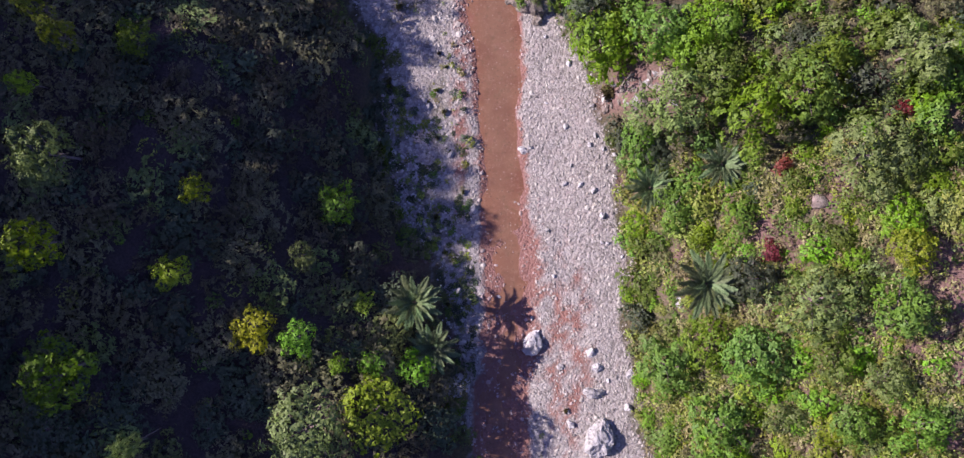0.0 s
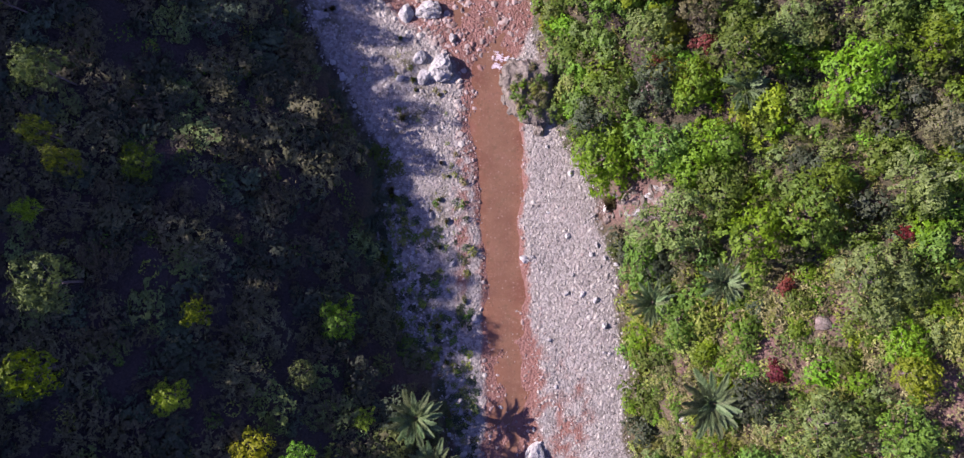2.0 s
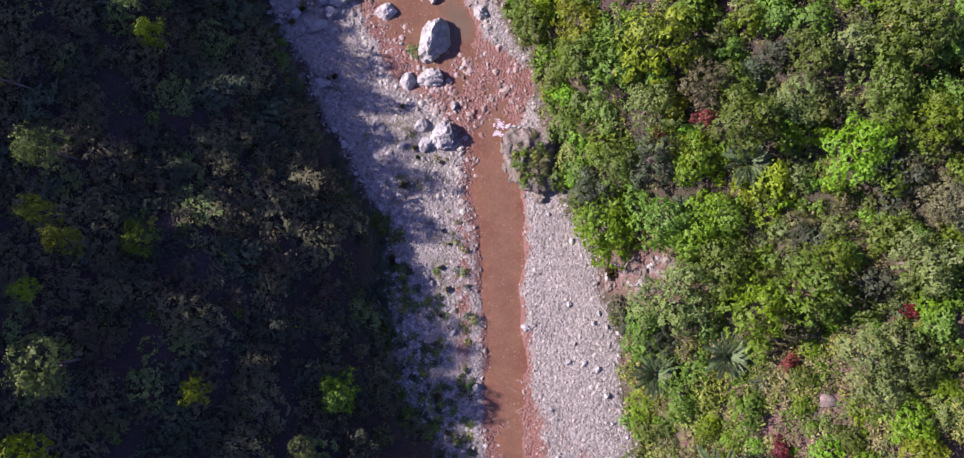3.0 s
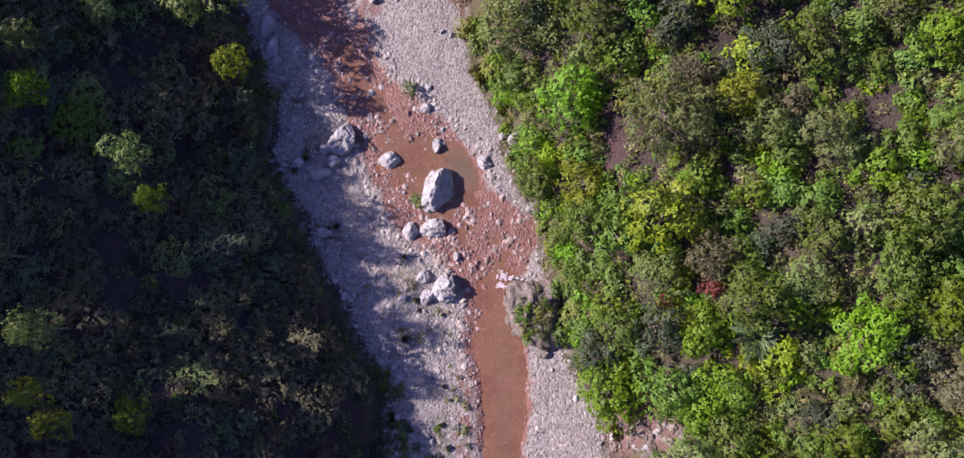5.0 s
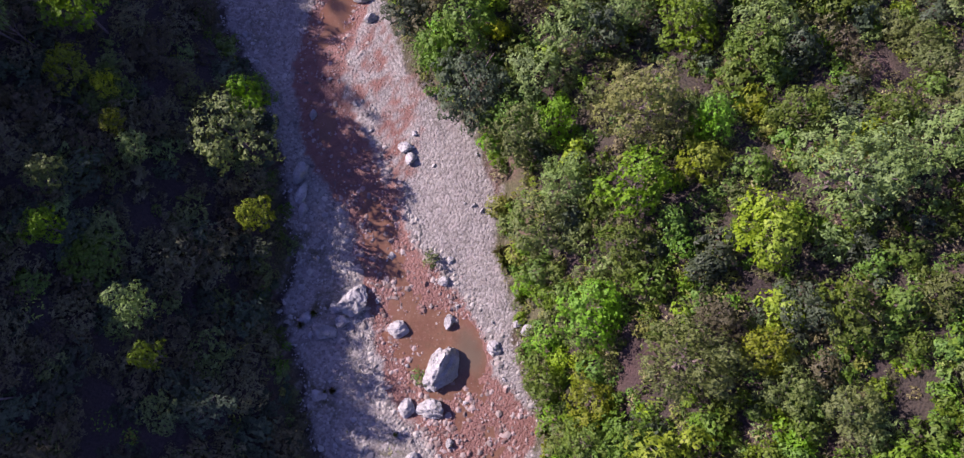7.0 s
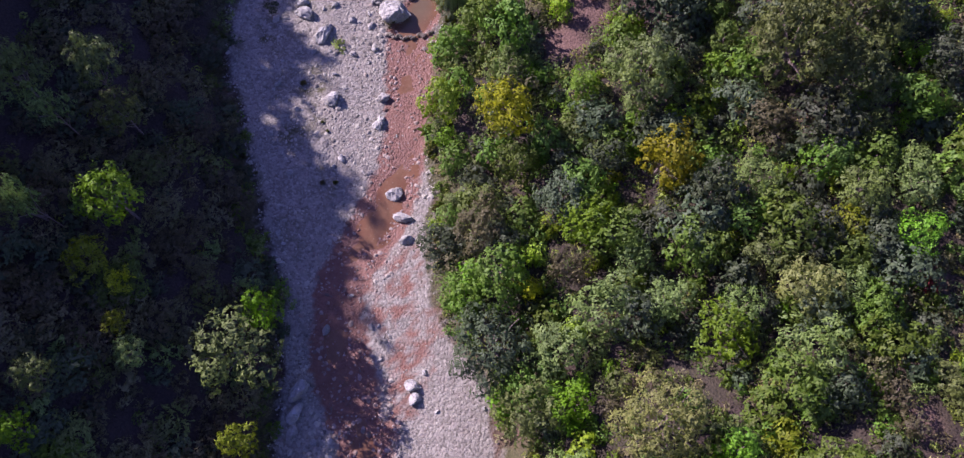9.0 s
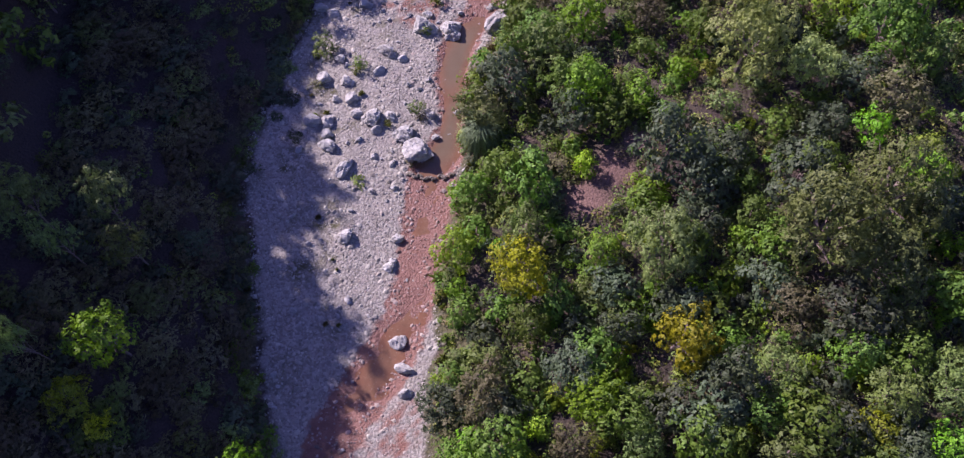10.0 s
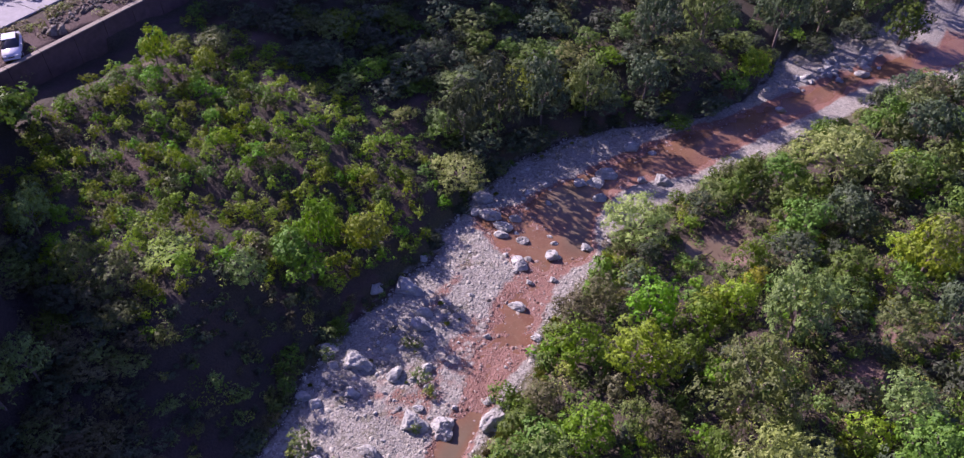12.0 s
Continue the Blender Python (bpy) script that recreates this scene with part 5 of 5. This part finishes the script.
fill(700, -18, 3, (0.4, 1.2), {"mid": 3, "green": 5, "olive": 2, "lime": 2, "pale": 2, "brown": 1.0, "grass": 5}, 0.62, middle, east_end)
fill(1300, 2, 26, (0.45, 1.5), {"mid": 6, "green": 3, "olive": 2.2, "dark": 2.2, "lime": 0.5, "brown": 1.4}, 0.52, middle, east_end)
fill(1500, -18, 40, (0.3, 0.8), {"mid": 6, "green": 4, "olive": 2, "lime": 0.7, "grass": 2, "straw": 0.8, "brown": 1.1}, 0.5, middle, east_end)
fill(1900, 26, 72, (0.6, 2.0), {"mid": 6, "dark": 4.5, "olive": 2.6, "green": 2.4, "brown": 0.35, "lime": 1.0}, 0.54, middle, east_end)
# mostly brown and dark leaves, to put the hill's violet shade into their colour
fill(2500, -18, 67, (0.6, 1.6), {"dark": 3, "olive": 1.2, "brown": 7}, 0.45, hill_edge, middle)
fill(1500, 66, 98, (0.4, 1.15), {"lime": 7, "mid": 1.0, "green": 6, "olive": 0.5, "brown": 0.2}, 0.62, hill_edge, lambda y: middle(y) if y > 64 else -36.0)
fill(1000, -18, 4, (0.2, 0.55), {"grass": 5, "lime": 1.2, "green": 4, "mid": 3, "straw": 2.5, "brown": 1}, 0.5, middle, east_end)
fill(1900, 24, 110, (0.3, 0.85), {"mid": 6, "green": 3, "olive": 3, "lime": 1.2, "grass": 2, "brown": 0.5}, 0.5, middle, east_end)
fill(1300, 72, 150, (0.8, 2.2), {"mid": 5, "dark": 4, "olive": 4, "green": 1.5, "brown": 0.5, "lime": 0.5}, 0.56, middle, east_end)
fill(1100, 98, 170, (1.1, 2.4), {"mid": 3, "dark": 9, "olive": 4, "green": 0.5, "lime": 0.3}, 0.58, lambda y: -70.0, middle)

# dark bushes hanging over the foot of the shaded bank
for k in range(0, len(bank_l), 1):
    bx, by = bank_l[k] + rng.normal(size=2) * 0.5
    if -18 < by < 125 and rng.random() < (0.75 if by < 77 or by > 97 else 0.3):
        plant(float(bx) - 0.35, float(by), rng.uniform(0.35, 0.95), ["dark", "mid", "olive"][rng.integers(3)], False)


# bushes crowding the edge of the sunny bank
for k in range(len(bank_r)):
    bx, by = bank_r[k] + rng.normal(size=2) * 0.4
    if -16 < by < 125 and not 7 < by < 10.5 and rng.random() < 0.85:
        plant(float(bx) + rng.uniform(0.3, 1.6), float(by), rng.uniform(0.35, 0.9), ["mid", "green", "olive", "grass", "mid"][rng.integers(5)], False)


def joined(name, pieces, label, category):
    """Many plants, past counting, as one mesh."""
    vs, fs, mats, tones, n = [], [], [], [], 0
    for v, f, leaf, tone in pieces:
        vs.append(v), fs.append(f + n), mats.append(np.full(len(f), leaf)), tones.append(np.full(len(v), tone))
        n += len(v)
    me = mesh_of(name, np.vstack(vs), np.vstack(fs), [LEAVES[k] for k in LEAF_KINDS])
    me.polygons.foreach_set("material_index", np.concatenate(mats).astype(np.int32))
    scores(me, "tone", np.concatenate(tones))
    return tagged(new(name, me), label, category, kind="stuff")


joined("scrub", JOINED["shrub"], "dense mixed green and olive scrub covering the slopes", "scrub")
joined("woodland", JOINED["tree"], "close growing mixed green trees covering the slopes", "woodland")

# woods that run on over the outer slopes
woods = []
for k in range(4):
    r = random.Random(k)
    woods.append(leaf_cloud([(x * 1.8, y * 1.8, (z + 0.3) * 1.8, q * 1.8) for x, y, z, q in lumps(r, 10, 0.82, 0.36, 1.15)], 126, 0.74, 0.46, 90 + k))
for k in range(4):
    r = random.Random(k)
    woods.append(leaf_cloud([(x * 1.8, y * 1.8, (z + 0.3) * 1.8, q * 1.8) for x, y, z, q in lumps(r, 10, 0.82, 0.36, 1.15)], 560, 0.34, 0.2, 90 + k))
pieces = []
n = 5200
xs, ys = rng.uniform(-125, 75, n), rng.uniform(-55, 215, n)
_, _, _, _, dl, dr, bed, left = land(xs, ys)
for k in range(n):
    x, y = float(xs[k]), float(ys[k])
    seen = hill_edge(y) - 0.5 < x < east_end(y) + 0.5 and -18 < y < 170
    if bed[k] or seen or min(dl[k], dr[k]) < 1 or (-88 < x < -70 and y > 74) or rng.random() > (1.0 if -80 < x < 45 else 0.6):
        continue
    q = rng.uniform(0.7, 1.5)
    a = np.array(pose(x, y, ground_at(x, y) - 0.1, 0, 0, rng.uniform(0, 360)) @ Matrix.Diagonal((q, q, q, 1)))
    v, f = woods[k % 4 + (4 if 0 < hill_edge(y) - x < 7 and 44 < y < 84 else 0)]
    pieces.append((v @ a[:3, :3].T + a[:3, 3], f, LEAF_KINDS.index(("dark", "mid", "olive", "mid")[rng.integers(4)]), rng.random()))
joined("outer_woods", pieces, "woods of mixed green trees on the outer valley slopes", "woodland")

# low growth between the shrubs: small leafy mounds
def undergrowth(n, west, east, low, high, odds, label):
    """One sheet of small mounds; odds are those of the leaf kinds in GROWTH."""
    cx, cy = rng.uniform(west, east, n), rng.uniform(low, high, n)
    _, _, _, _, dl, dr, bed, left = land(cx, cy)
    keep = ~bed & (rough(cx, cy, 3.1, 8.0) + 0.5 * rng.normal(size=n) > -0.45) & ~((cx < -70) & (cx > -72.6) & (cy > 70)) & (rng.random(n) < np.where(left & (cy < 64), 0.28, 1.0))
    for a, b, q in BARE:
        keep &= (cx - a) ** 2 + (cy - b) ** 2 > (q * rng.uniform(0.3, 1.1, n)) ** 2
    cx, cy = cx[keep], cy[keep]
    owner = np.repeat(np.arange(len(cx)), 38)
    size = rng.uniform(0.25, 0.65, len(cx))[owner]
    d = rng.normal(size=(len(owner), 3))
    d[:, 2] = np.abs(d[:, 2])
    d /= np.linalg.norm(d, axis=1)[:, None]
    x, y = cx[owner] + d[:, 0] * size, cy[owner] + d[:, 1] * size
    base = np.array([ground_at(a, b) for a, b in zip(cx, cy)])[owner]
    p = np.stack([x, y, base + d[:, 2] * size * 0.85 + 0.03], 1)
    v, f = blades(p, d * 0.6 + (0, 0, 0.5) + rng.normal(size=p.shape) * 0.4, 0.2, 0.11, rng)
    me = mesh_of("undergrowth", v, f, [LEAVES[k] for k in ("mid", "grass", "brown", "straw", "olive")])
    me.polygons.foreach_set("material_index", rng.choice(5, len(cx), p=odds)[owner].astype(np.int32))
    scores(me, "tone", np.repeat(rng.random(len(cx))[owner], 3))
    return tagged(new("undergrowth", me), label, "undergrowth", kind="stuff")


undergrowth(8200, -66, 28, -18, 130, [0.36, 0.30, 0.06, 0.10, 0.18], "low weeds, dry grass and seedlings between the shrubs")
undergrowth(3000, 8, 28, -18, 5, [0.08, 0.34, 0.06, 0.46, 0.06], "pale dry grass and weeds covering the open slope")
undergrowth(7800, -20, 28, 8, 112, [0.38, 0.18, 0.10, 0.14, 0.20], "low green weeds and seedlings in the lanes between the groves")
undergrowth(420, -79, -72.6, 77.5, 99, [0.05, 0.35, 0.0, 0.6, 0.0], "yellowing grass on the earth verge")


# ---- palms ----
def frond_mesh(seed, length=1.6):
    """One arching palm leaf that grows along +x: a midrib with paired narrow leaflets."""
    r = random.Random(seed)
    v, f = [], []
    path = [(length * s, 0.05 * r.uniform(-1, 1) * s, length * (0.55 * s - 0.62 * s * s)) for s in (0, 0.2, 0.4, 0.6, 0.8, 1.0)]
    tube(v, f, path, [0.022, 0.02, 0.016, 0.012, 0.009, 0.004], 3)
    for k in range(46):
        s = 0.12 + 0.88 * k / 46
        i = min(int(s * 5), 4)
        q = s * 5 - i
        c = Vector(path[i]).lerp(Vector(path[i + 1]), q)
        ln = 0.30 * math.sin(math.pi * (0.15 + 0.8 * s)) + 0.05
        for side in (-1, 1):
            d = Vector((1.0, side * 0.85, r.uniform(0.05, 0.35))).normalized()
            w = Vector((0.02, -side * 0.012, 0.008))
            a = len(v)
            tip = c + d * ln * r.uniform(0.85, 1.1) + Vector((0, 0, -0.10 * ln))
            v += [c - w, c + w, c + d * ln * 0.5 + w * 0.9, tip, c + d * ln * 0.5 - w * 0.9]
            f.append((a, a + 1, a + 2, a + 3, a + 4))
    return mesh_of("frond", v, f, LEAVES["palm"])


FRONDS = [frond_mesh(k) for k in range(3)]


def palm(x, y, top, radius, fronds=28):
    """A young date palm: ringed trunk and a rosette of fronds; top is the height of its heart."""
    base = ground_at(x, y)
    root = new("palm", None)
    root.matrix_world = pose(x, y, base, 0, 0, rnd.uniform(0, 360))
    h = max(top - base, 0.5)
    v, f = [], []
    steps = max(4, int(h / 0.18))
    tube(v, f, [(0, 0, -0.2 + (h + 0.2) * k / steps) for k in range(steps + 1)], [0.17 + 0.03 * (k % 2) for k in range(steps + 1)], 8)
    part("trunk", mesh_of("trunk", v, f, MAT["palm_bark"]), root)
    for k in range(fronds):
        ring = k / fronds
        m = pose(0, 0, h, 0, 0, 137.5 * k) @ pose(0.08, 0, 0, 0, -58 + 58 * ring + rnd.uniform(-6, 6), 0) @ Matrix.Scale(radius / 1.5 * (0.75 + 0.35 * ring), 4)
        part("frond", FRONDS[k % 3], root, "", m)
    return tagged(root, "young date palm with arching grey-green fronds on the bank", "palm", "palms on the banks")


for x, y, top, radius in [(-4.02, -4.38, 3.1, 1.5), (-2.95, -7.15, 2.9, 1.45), (12.75, -3.1, 5.3, 1.75), (10.0, 2.45, 3.2, 1.25), (13.7, 3.7, 5.0, 1.3), (14.4, 14.4, 7.0, 1.2)]:
    palm(x, y, top, radius)


# ---- grass ----
def tuft_mesh(seed, count, height, spread, material):
    r = random.Random(seed)
    v, f = [], []
    for k in range(count):
        a, lean = r.uniform(0, 6.28), r.uniform(0.1, 1.0)
        d = Vector((math.cos(a), math.sin(a), 0))
        side = Vector((-d.y, d.x, 0)) * 0.022 * (1.6 if count > 300 else 1)
        o = d * spread * 0.15 * r.random()
        h = height * r.uniform(0.6, 1.1)
        p = [o, o + d * spread * lean * 0.45 + Vector((0, 0, h * 0.75)), o + d * spread * lean + Vector((0, 0, h * (1.0 - 0.65 * lean)))]
        i = len(v)
        v += [p[0] - side, p[0] + side, p[1] + side, p[2], p[1] - side]
        f.append((i, i + 1, i + 2, i + 3, i + 4))
    return mesh_of("grass_tuft", v, f, material)


TUFTS = [tuft_mesh(k, 60, 0.5, 0.42, LEAVES["straw" if k % 2 else "grass"]) for k in range(4)]
x, y = bed_places(5200, -16, 110, lambda x, y, s, dl, dr: (s < -0.9) & (dl < dr + 2) & (rough(x, y, 2.2, 9.0) > 0.12) & (rng.uniform(size=len(x)) < np.where(y < 20, 0.4, 0.13)))
for k in range(min(len(x), 280)):
    ob = new("grass_tuft", TUFTS[rnd.randrange(4)])
    ob.matrix_world = pose(x[k], y[k], ground_at(x[k], y[k]), 0, 0, rnd.uniform(0, 360)) @ Matrix.Scale(rnd.uniform(0.35, 0.75), 4)
    tagged(ob, "tuft of yellowing grass growing in the gravel", "grass", "grass tufts on the gravel")
def fountain_mesh(count, height, spread):
    """Long arching blades from one root."""
    r = random.Random(9)
    v, f = [], []
    for k in range(count):
        a, out = r.uniform(0, 6.28), spread * r.uniform(0.25, 1.0)
        d = Vector((math.cos(a), math.sin(a), 0))
        side, h, o = Vector((-d.y, d.x, 0)) * r.uniform(0.016, 0.028), height * r.uniform(0.6, 1.05), d * 0.35 * r.random()
        path = [o + d * out * s + Vector((0, 0, h * (1 - (1.45 * s - 0.62) ** 2 / 0.69) if s else 0)) for s in (0, 0.3, 0.62, 1.0)]
        i = len(v)
        v += [path[0] - side, path[0] + side, path[1] + side, path[1] - side, path[2] + side, path[2] - side, path[3]]
        f += [(i, i + 1, i + 2, i + 3), (i + 3, i + 2, i + 4, i + 5), (i + 5, i + 4, i + 6)]
    return mesh_of("grass_clump", v, f, LEAVES["palm"])


clump = new("grass_clump", fountain_mesh(900, 2.6, 1.9))
clump.matrix_world = pose(-16.7, 64.9, ground_at(-16.7, 64.9), 0, 0, 0)
tagged(clump, "big fountain-like clump of tall green grass by the pool", "grass")
x, y = rng.uniform(-22, 13, 2500), rng.uniform(-16, 112, 2500)
_, _, _, _, dl, dr, bed, left = land(x, y)
ok = np.flatnonzero(~bed & (dr < 0.9))[:60]
for k in ok:
    ob = new("bank_grass", TUFTS[rnd.randrange(4)])
    ob.matrix_world = pose(x[k], y[k], ground_at(x[k], y[k]), 0, 0, rnd.uniform(0, 360)) @ Matrix.Scale(rnd.uniform(0.9, 1.7), 4)
    tagged(ob, "thick tuft of grass on the edge of the bank", "grass", "grass tufts on the bank")


# ---- road terrace ----
def box_mesh(name, sx, sy, sz, material, bevel=0.02):
    bm = bmesh.new()
    bmesh.ops.create_cube(bm, size=1.0, matrix=Matrix.Diagonal((sx, sy, sz, 1)))
    if bevel:
        bmesh.ops.bevel(bm, geom=bm.edges[:], offset=bevel, segments=1, affect="EDGES")
    return mesh_from(bm, name, material)


def plain(name, dark, pale, roughness, scale=6.0, metallic=0.0):
    m = Nodes(name)
    at = m.place()
    a = m.noise(scale, 5, 0.65, at)
    m.bump(a, 0.25, 0.02)
    return m.surface(m.ramp(a, (0.3, dark), (0.7, pale)), roughness, metallic)


WALL_MAT = plain("weathered_retaining_wall", (0.07, 0.043, 0.037), (0.135, 0.083, 0.068), 0.95, 1.2)
COPING_MAT = plain("pale_concrete_coping", (0.16, 0.145, 0.10), (0.30, 0.26, 0.19), 0.9)
SLAB_MAT = plain("pale_concrete_road", (0.22, 0.22, 0.205), (0.30, 0.30, 0.28), 0.85, 1.5)
WHITE_PAINT = plain("white_car_paint", (0.6, 0.61, 0.61), (0.66, 0.67, 0.67), 0.25)
GLASS_DARK = plain("dark_car_glass", (0.015, 0.018, 0.02), (0.025, 0.028, 0.03), 0.08)
RUBBER = plain("black_rubber", (0.02, 0.02, 0.02), (0.04, 0.04, 0.04), 0.8)
CHROME = plain("grey_alloy", (0.4, 0.4, 0.4), (0.55, 0.55, 0.55), 0.35, 6.0, 0.9)
LAMP_GLASS = plain("clear_lamp_cover", (0.6, 0.6, 0.6), (0.75, 0.75, 0.75), 0.15)

wall_y = [(-73.02, 76.2), (-72.86, 79.6), (-72.7, 83.0), (-72.55, 86.4), (-72.4, 89.8), (-72.28, 93.2), (-72.12, 96.6), (-71.95, 100.0)]
wall = tagged(new("wall_road", None), "tall brown retaining wall holding up the road terrace", "wall", kind="structure")
for (ax, ay), (bx, by) in zip(wall_y[:-1], wall_y[1:]):
    turn = math.degrees(math.atan2(by - ay, bx - ax))
    ln = math.hypot(bx - ax, by - ay)
    part("wall_bay", box_mesh("wall_bay", ln - 0.03, 0.55, 5.6, WALL_MAT), wall, "", pose((ax + bx) / 2 + 0.2, (ay + by) / 2, ROAD_LEVEL - 2.62, 0, 0, turn))
    part("coping", box_mesh("coping", ln - 0.02, 0.6, 0.1, COPING_MAT), wall, "pale concrete coping", pose((ax + bx) / 2 + 0.2, (ay + by) / 2, ROAD_LEVEL + 0.254, 0, 0, turn))

road = tagged(new("road", None), "pale concrete road laid in slabs on the terrace", "road", kind="structure")
for k in range(9):
    part("slab", box_mesh("slab", 5.4, 3.96, 0.24, SLAB_MAT), road, "", pose(-82.1 + 0.06 * k, 74 + 4.0 * k, ROAD_LEVEL + 0.14, 0, 0, -0.8))


def car(x, y, z, turn):
    """A small white saloon; its nose points along +x before it is turned."""
    root = tagged(new("car", None), "small white saloon car parked on the earth verge", "car")
    root.matrix_world = pose(x, y, z, 0, 0, turn)
    # outline of the flank: x, height, half width
    ribs = [(-2.05, 0.42, 0.88, 0.72), (-1.98, 0.36, 0.98, 0.80), (-1.2, 0.32, 1.0, 0.85), (0.0, 0.32, 0.97, 0.86), (0.9, 0.32, 0.95, 0.85), (1.75, 0.35, 0.84, 0.80), (2.02, 0.42, 0.68, 0.66)]
    bm = bmesh.new()
    rings = []
    for px, low, high, half in ribs:
        rings.append([bm.verts.new(p) for p in ((px, -half * 0.92, low), (px, -half, (low + high) / 2), (px, -half * 0.86, high), (px, half * 0.86, high), (px, half, (low + high) / 2), (px, half * 0.92, low))])
    for a, b in zip(rings[:-1], rings[1:]):
        for k in range(6):
            bm.faces.new((a[k], a[(k + 1) % 6], b[(k + 1) % 6], b[k]))
    bm.faces.new(rings[0][::-1]), bm.faces.new(rings[-1])
    bmesh.ops.recalc_face_normals(bm, faces=bm.faces)
    bmesh.ops.bevel(bm, geom=bm.edges[:], offset=0.04, segments=2, affect="EDGES")
    part("body", mesh_from(bm, "body", WHITE_PAINT, True), root)
    bm = bmesh.new()
    low = [bm.verts.new(p) for p in ((-1.55, -0.74, 0.96), (1.0, -0.74, 0.94), (1.0, 0.74, 0.94), (-1.55, 0.74, 0.96))]
    top = [bm.verts.new(p) for p in ((-0.95, -0.58, 1.42), (0.2, -0.58, 1.44), (0.2, 0.58, 1.44), (-0.95, 0.58, 1.42))]
    for k in range(4):
        bm.faces.new((low[k], low[(k + 1) % 4], top[(k + 1) % 4], top[k]))
    bm.faces.new(top)
    bmesh.ops.bevel(bm, geom=bm.edges[:], offset=0.05, segments=2, affect="EDGES")
    part("glasshouse", mesh_from(bm, "glasshouse", GLASS_DARK, True), root, "dark tinted windows")
    part("roof", box_mesh("roof", 1.25, 1.22, 0.07, WHITE_PAINT, 0.03), root, "", pose(-0.37, 0, 1.45))
    for side in (-1, 1):
        part("headlight", box_mesh("headlight", 0.12, 0.34, 0.14, LAMP_GLASS, 0.03), root, "clear headlight", pose(1.97, side * 0.5, 0.66))
        part("mirror", box_mesh("mirror", 0.12, 0.2, 0.13, WHITE_PAINT, 0.03), root, "", pose(0.72, side * 0.92, 1.0))
    part("bumper", box_mesh("bumper", 0.2, 1.4, 0.18, WHITE_PAINT, 0.05), root, "", pose(2.02, 0, 0.42))
    part("grille", box_mesh("grille", 0.04, 0.5, 0.1, GLASS_DARK, 0.01), root, "dark grille", pose(2.075, 0, 0.6))
    for px in (-1.3, 1.3):
        for side in (-1, 1):
            wheel = new("wheel", None)
            wheel.parent = root
            wheel.matrix_basis = pose(px, side * 0.76, 0.31, 90, 0, 0)
            for name, q, h, mat in (("tyre", 0.31, 0.2, RUBBER), ("rim", 0.19, 0.22, CHROME)):
                bm = bmesh.new()
                bmesh.ops.create_cone(bm, cap_ends=True, segments=20, radius1=q, radius2=q, depth=h)
                bmesh.ops.bevel(bm, geom=bm.edges[:], offset=0.02, segments=1, affect="EDGES")
                part(name, mesh_from(bm, name, mat, True), wheel)
    return root


car(-74.75, 82.0, ground_at(-74.75, 82.0) + 0.0, -38)
for x, y, w, d in ((-74.4, 86.0, 1.2, 1.0), (-75.3, 85.9, 1.0, 0.9), (-73.9, 86.6, 1.1, 1.0)):
    boulder(x, y, w, d, 1.0, 30, None, "rough brown boulder dumped on the earth verge", "outcrop")
for k in range(130):
    t = k / 129
    s = rnd.uniform(0.1, 0.3)
    px, py = -75.7 + rnd.gauss(0, 0.5), 87.2 + 6.5 * t + rnd.gauss(0, 0.4)
    ob = new("rubble_stone", DARK_STONES[k % 4])
    ob.matrix_world = pose(px, py, ground_at(px, py) + 0.35 * s * rnd.uniform(0.4, 1.6), rnd.uniform(-20, 20), 0, rnd.uniform(0, 360)) @ Matrix.Diagonal((s, s * 0.8, s * 0.8, 1))
    tagged(ob, "broken brown stone in a heap on the verge", "stone", "rubble heap by the road")
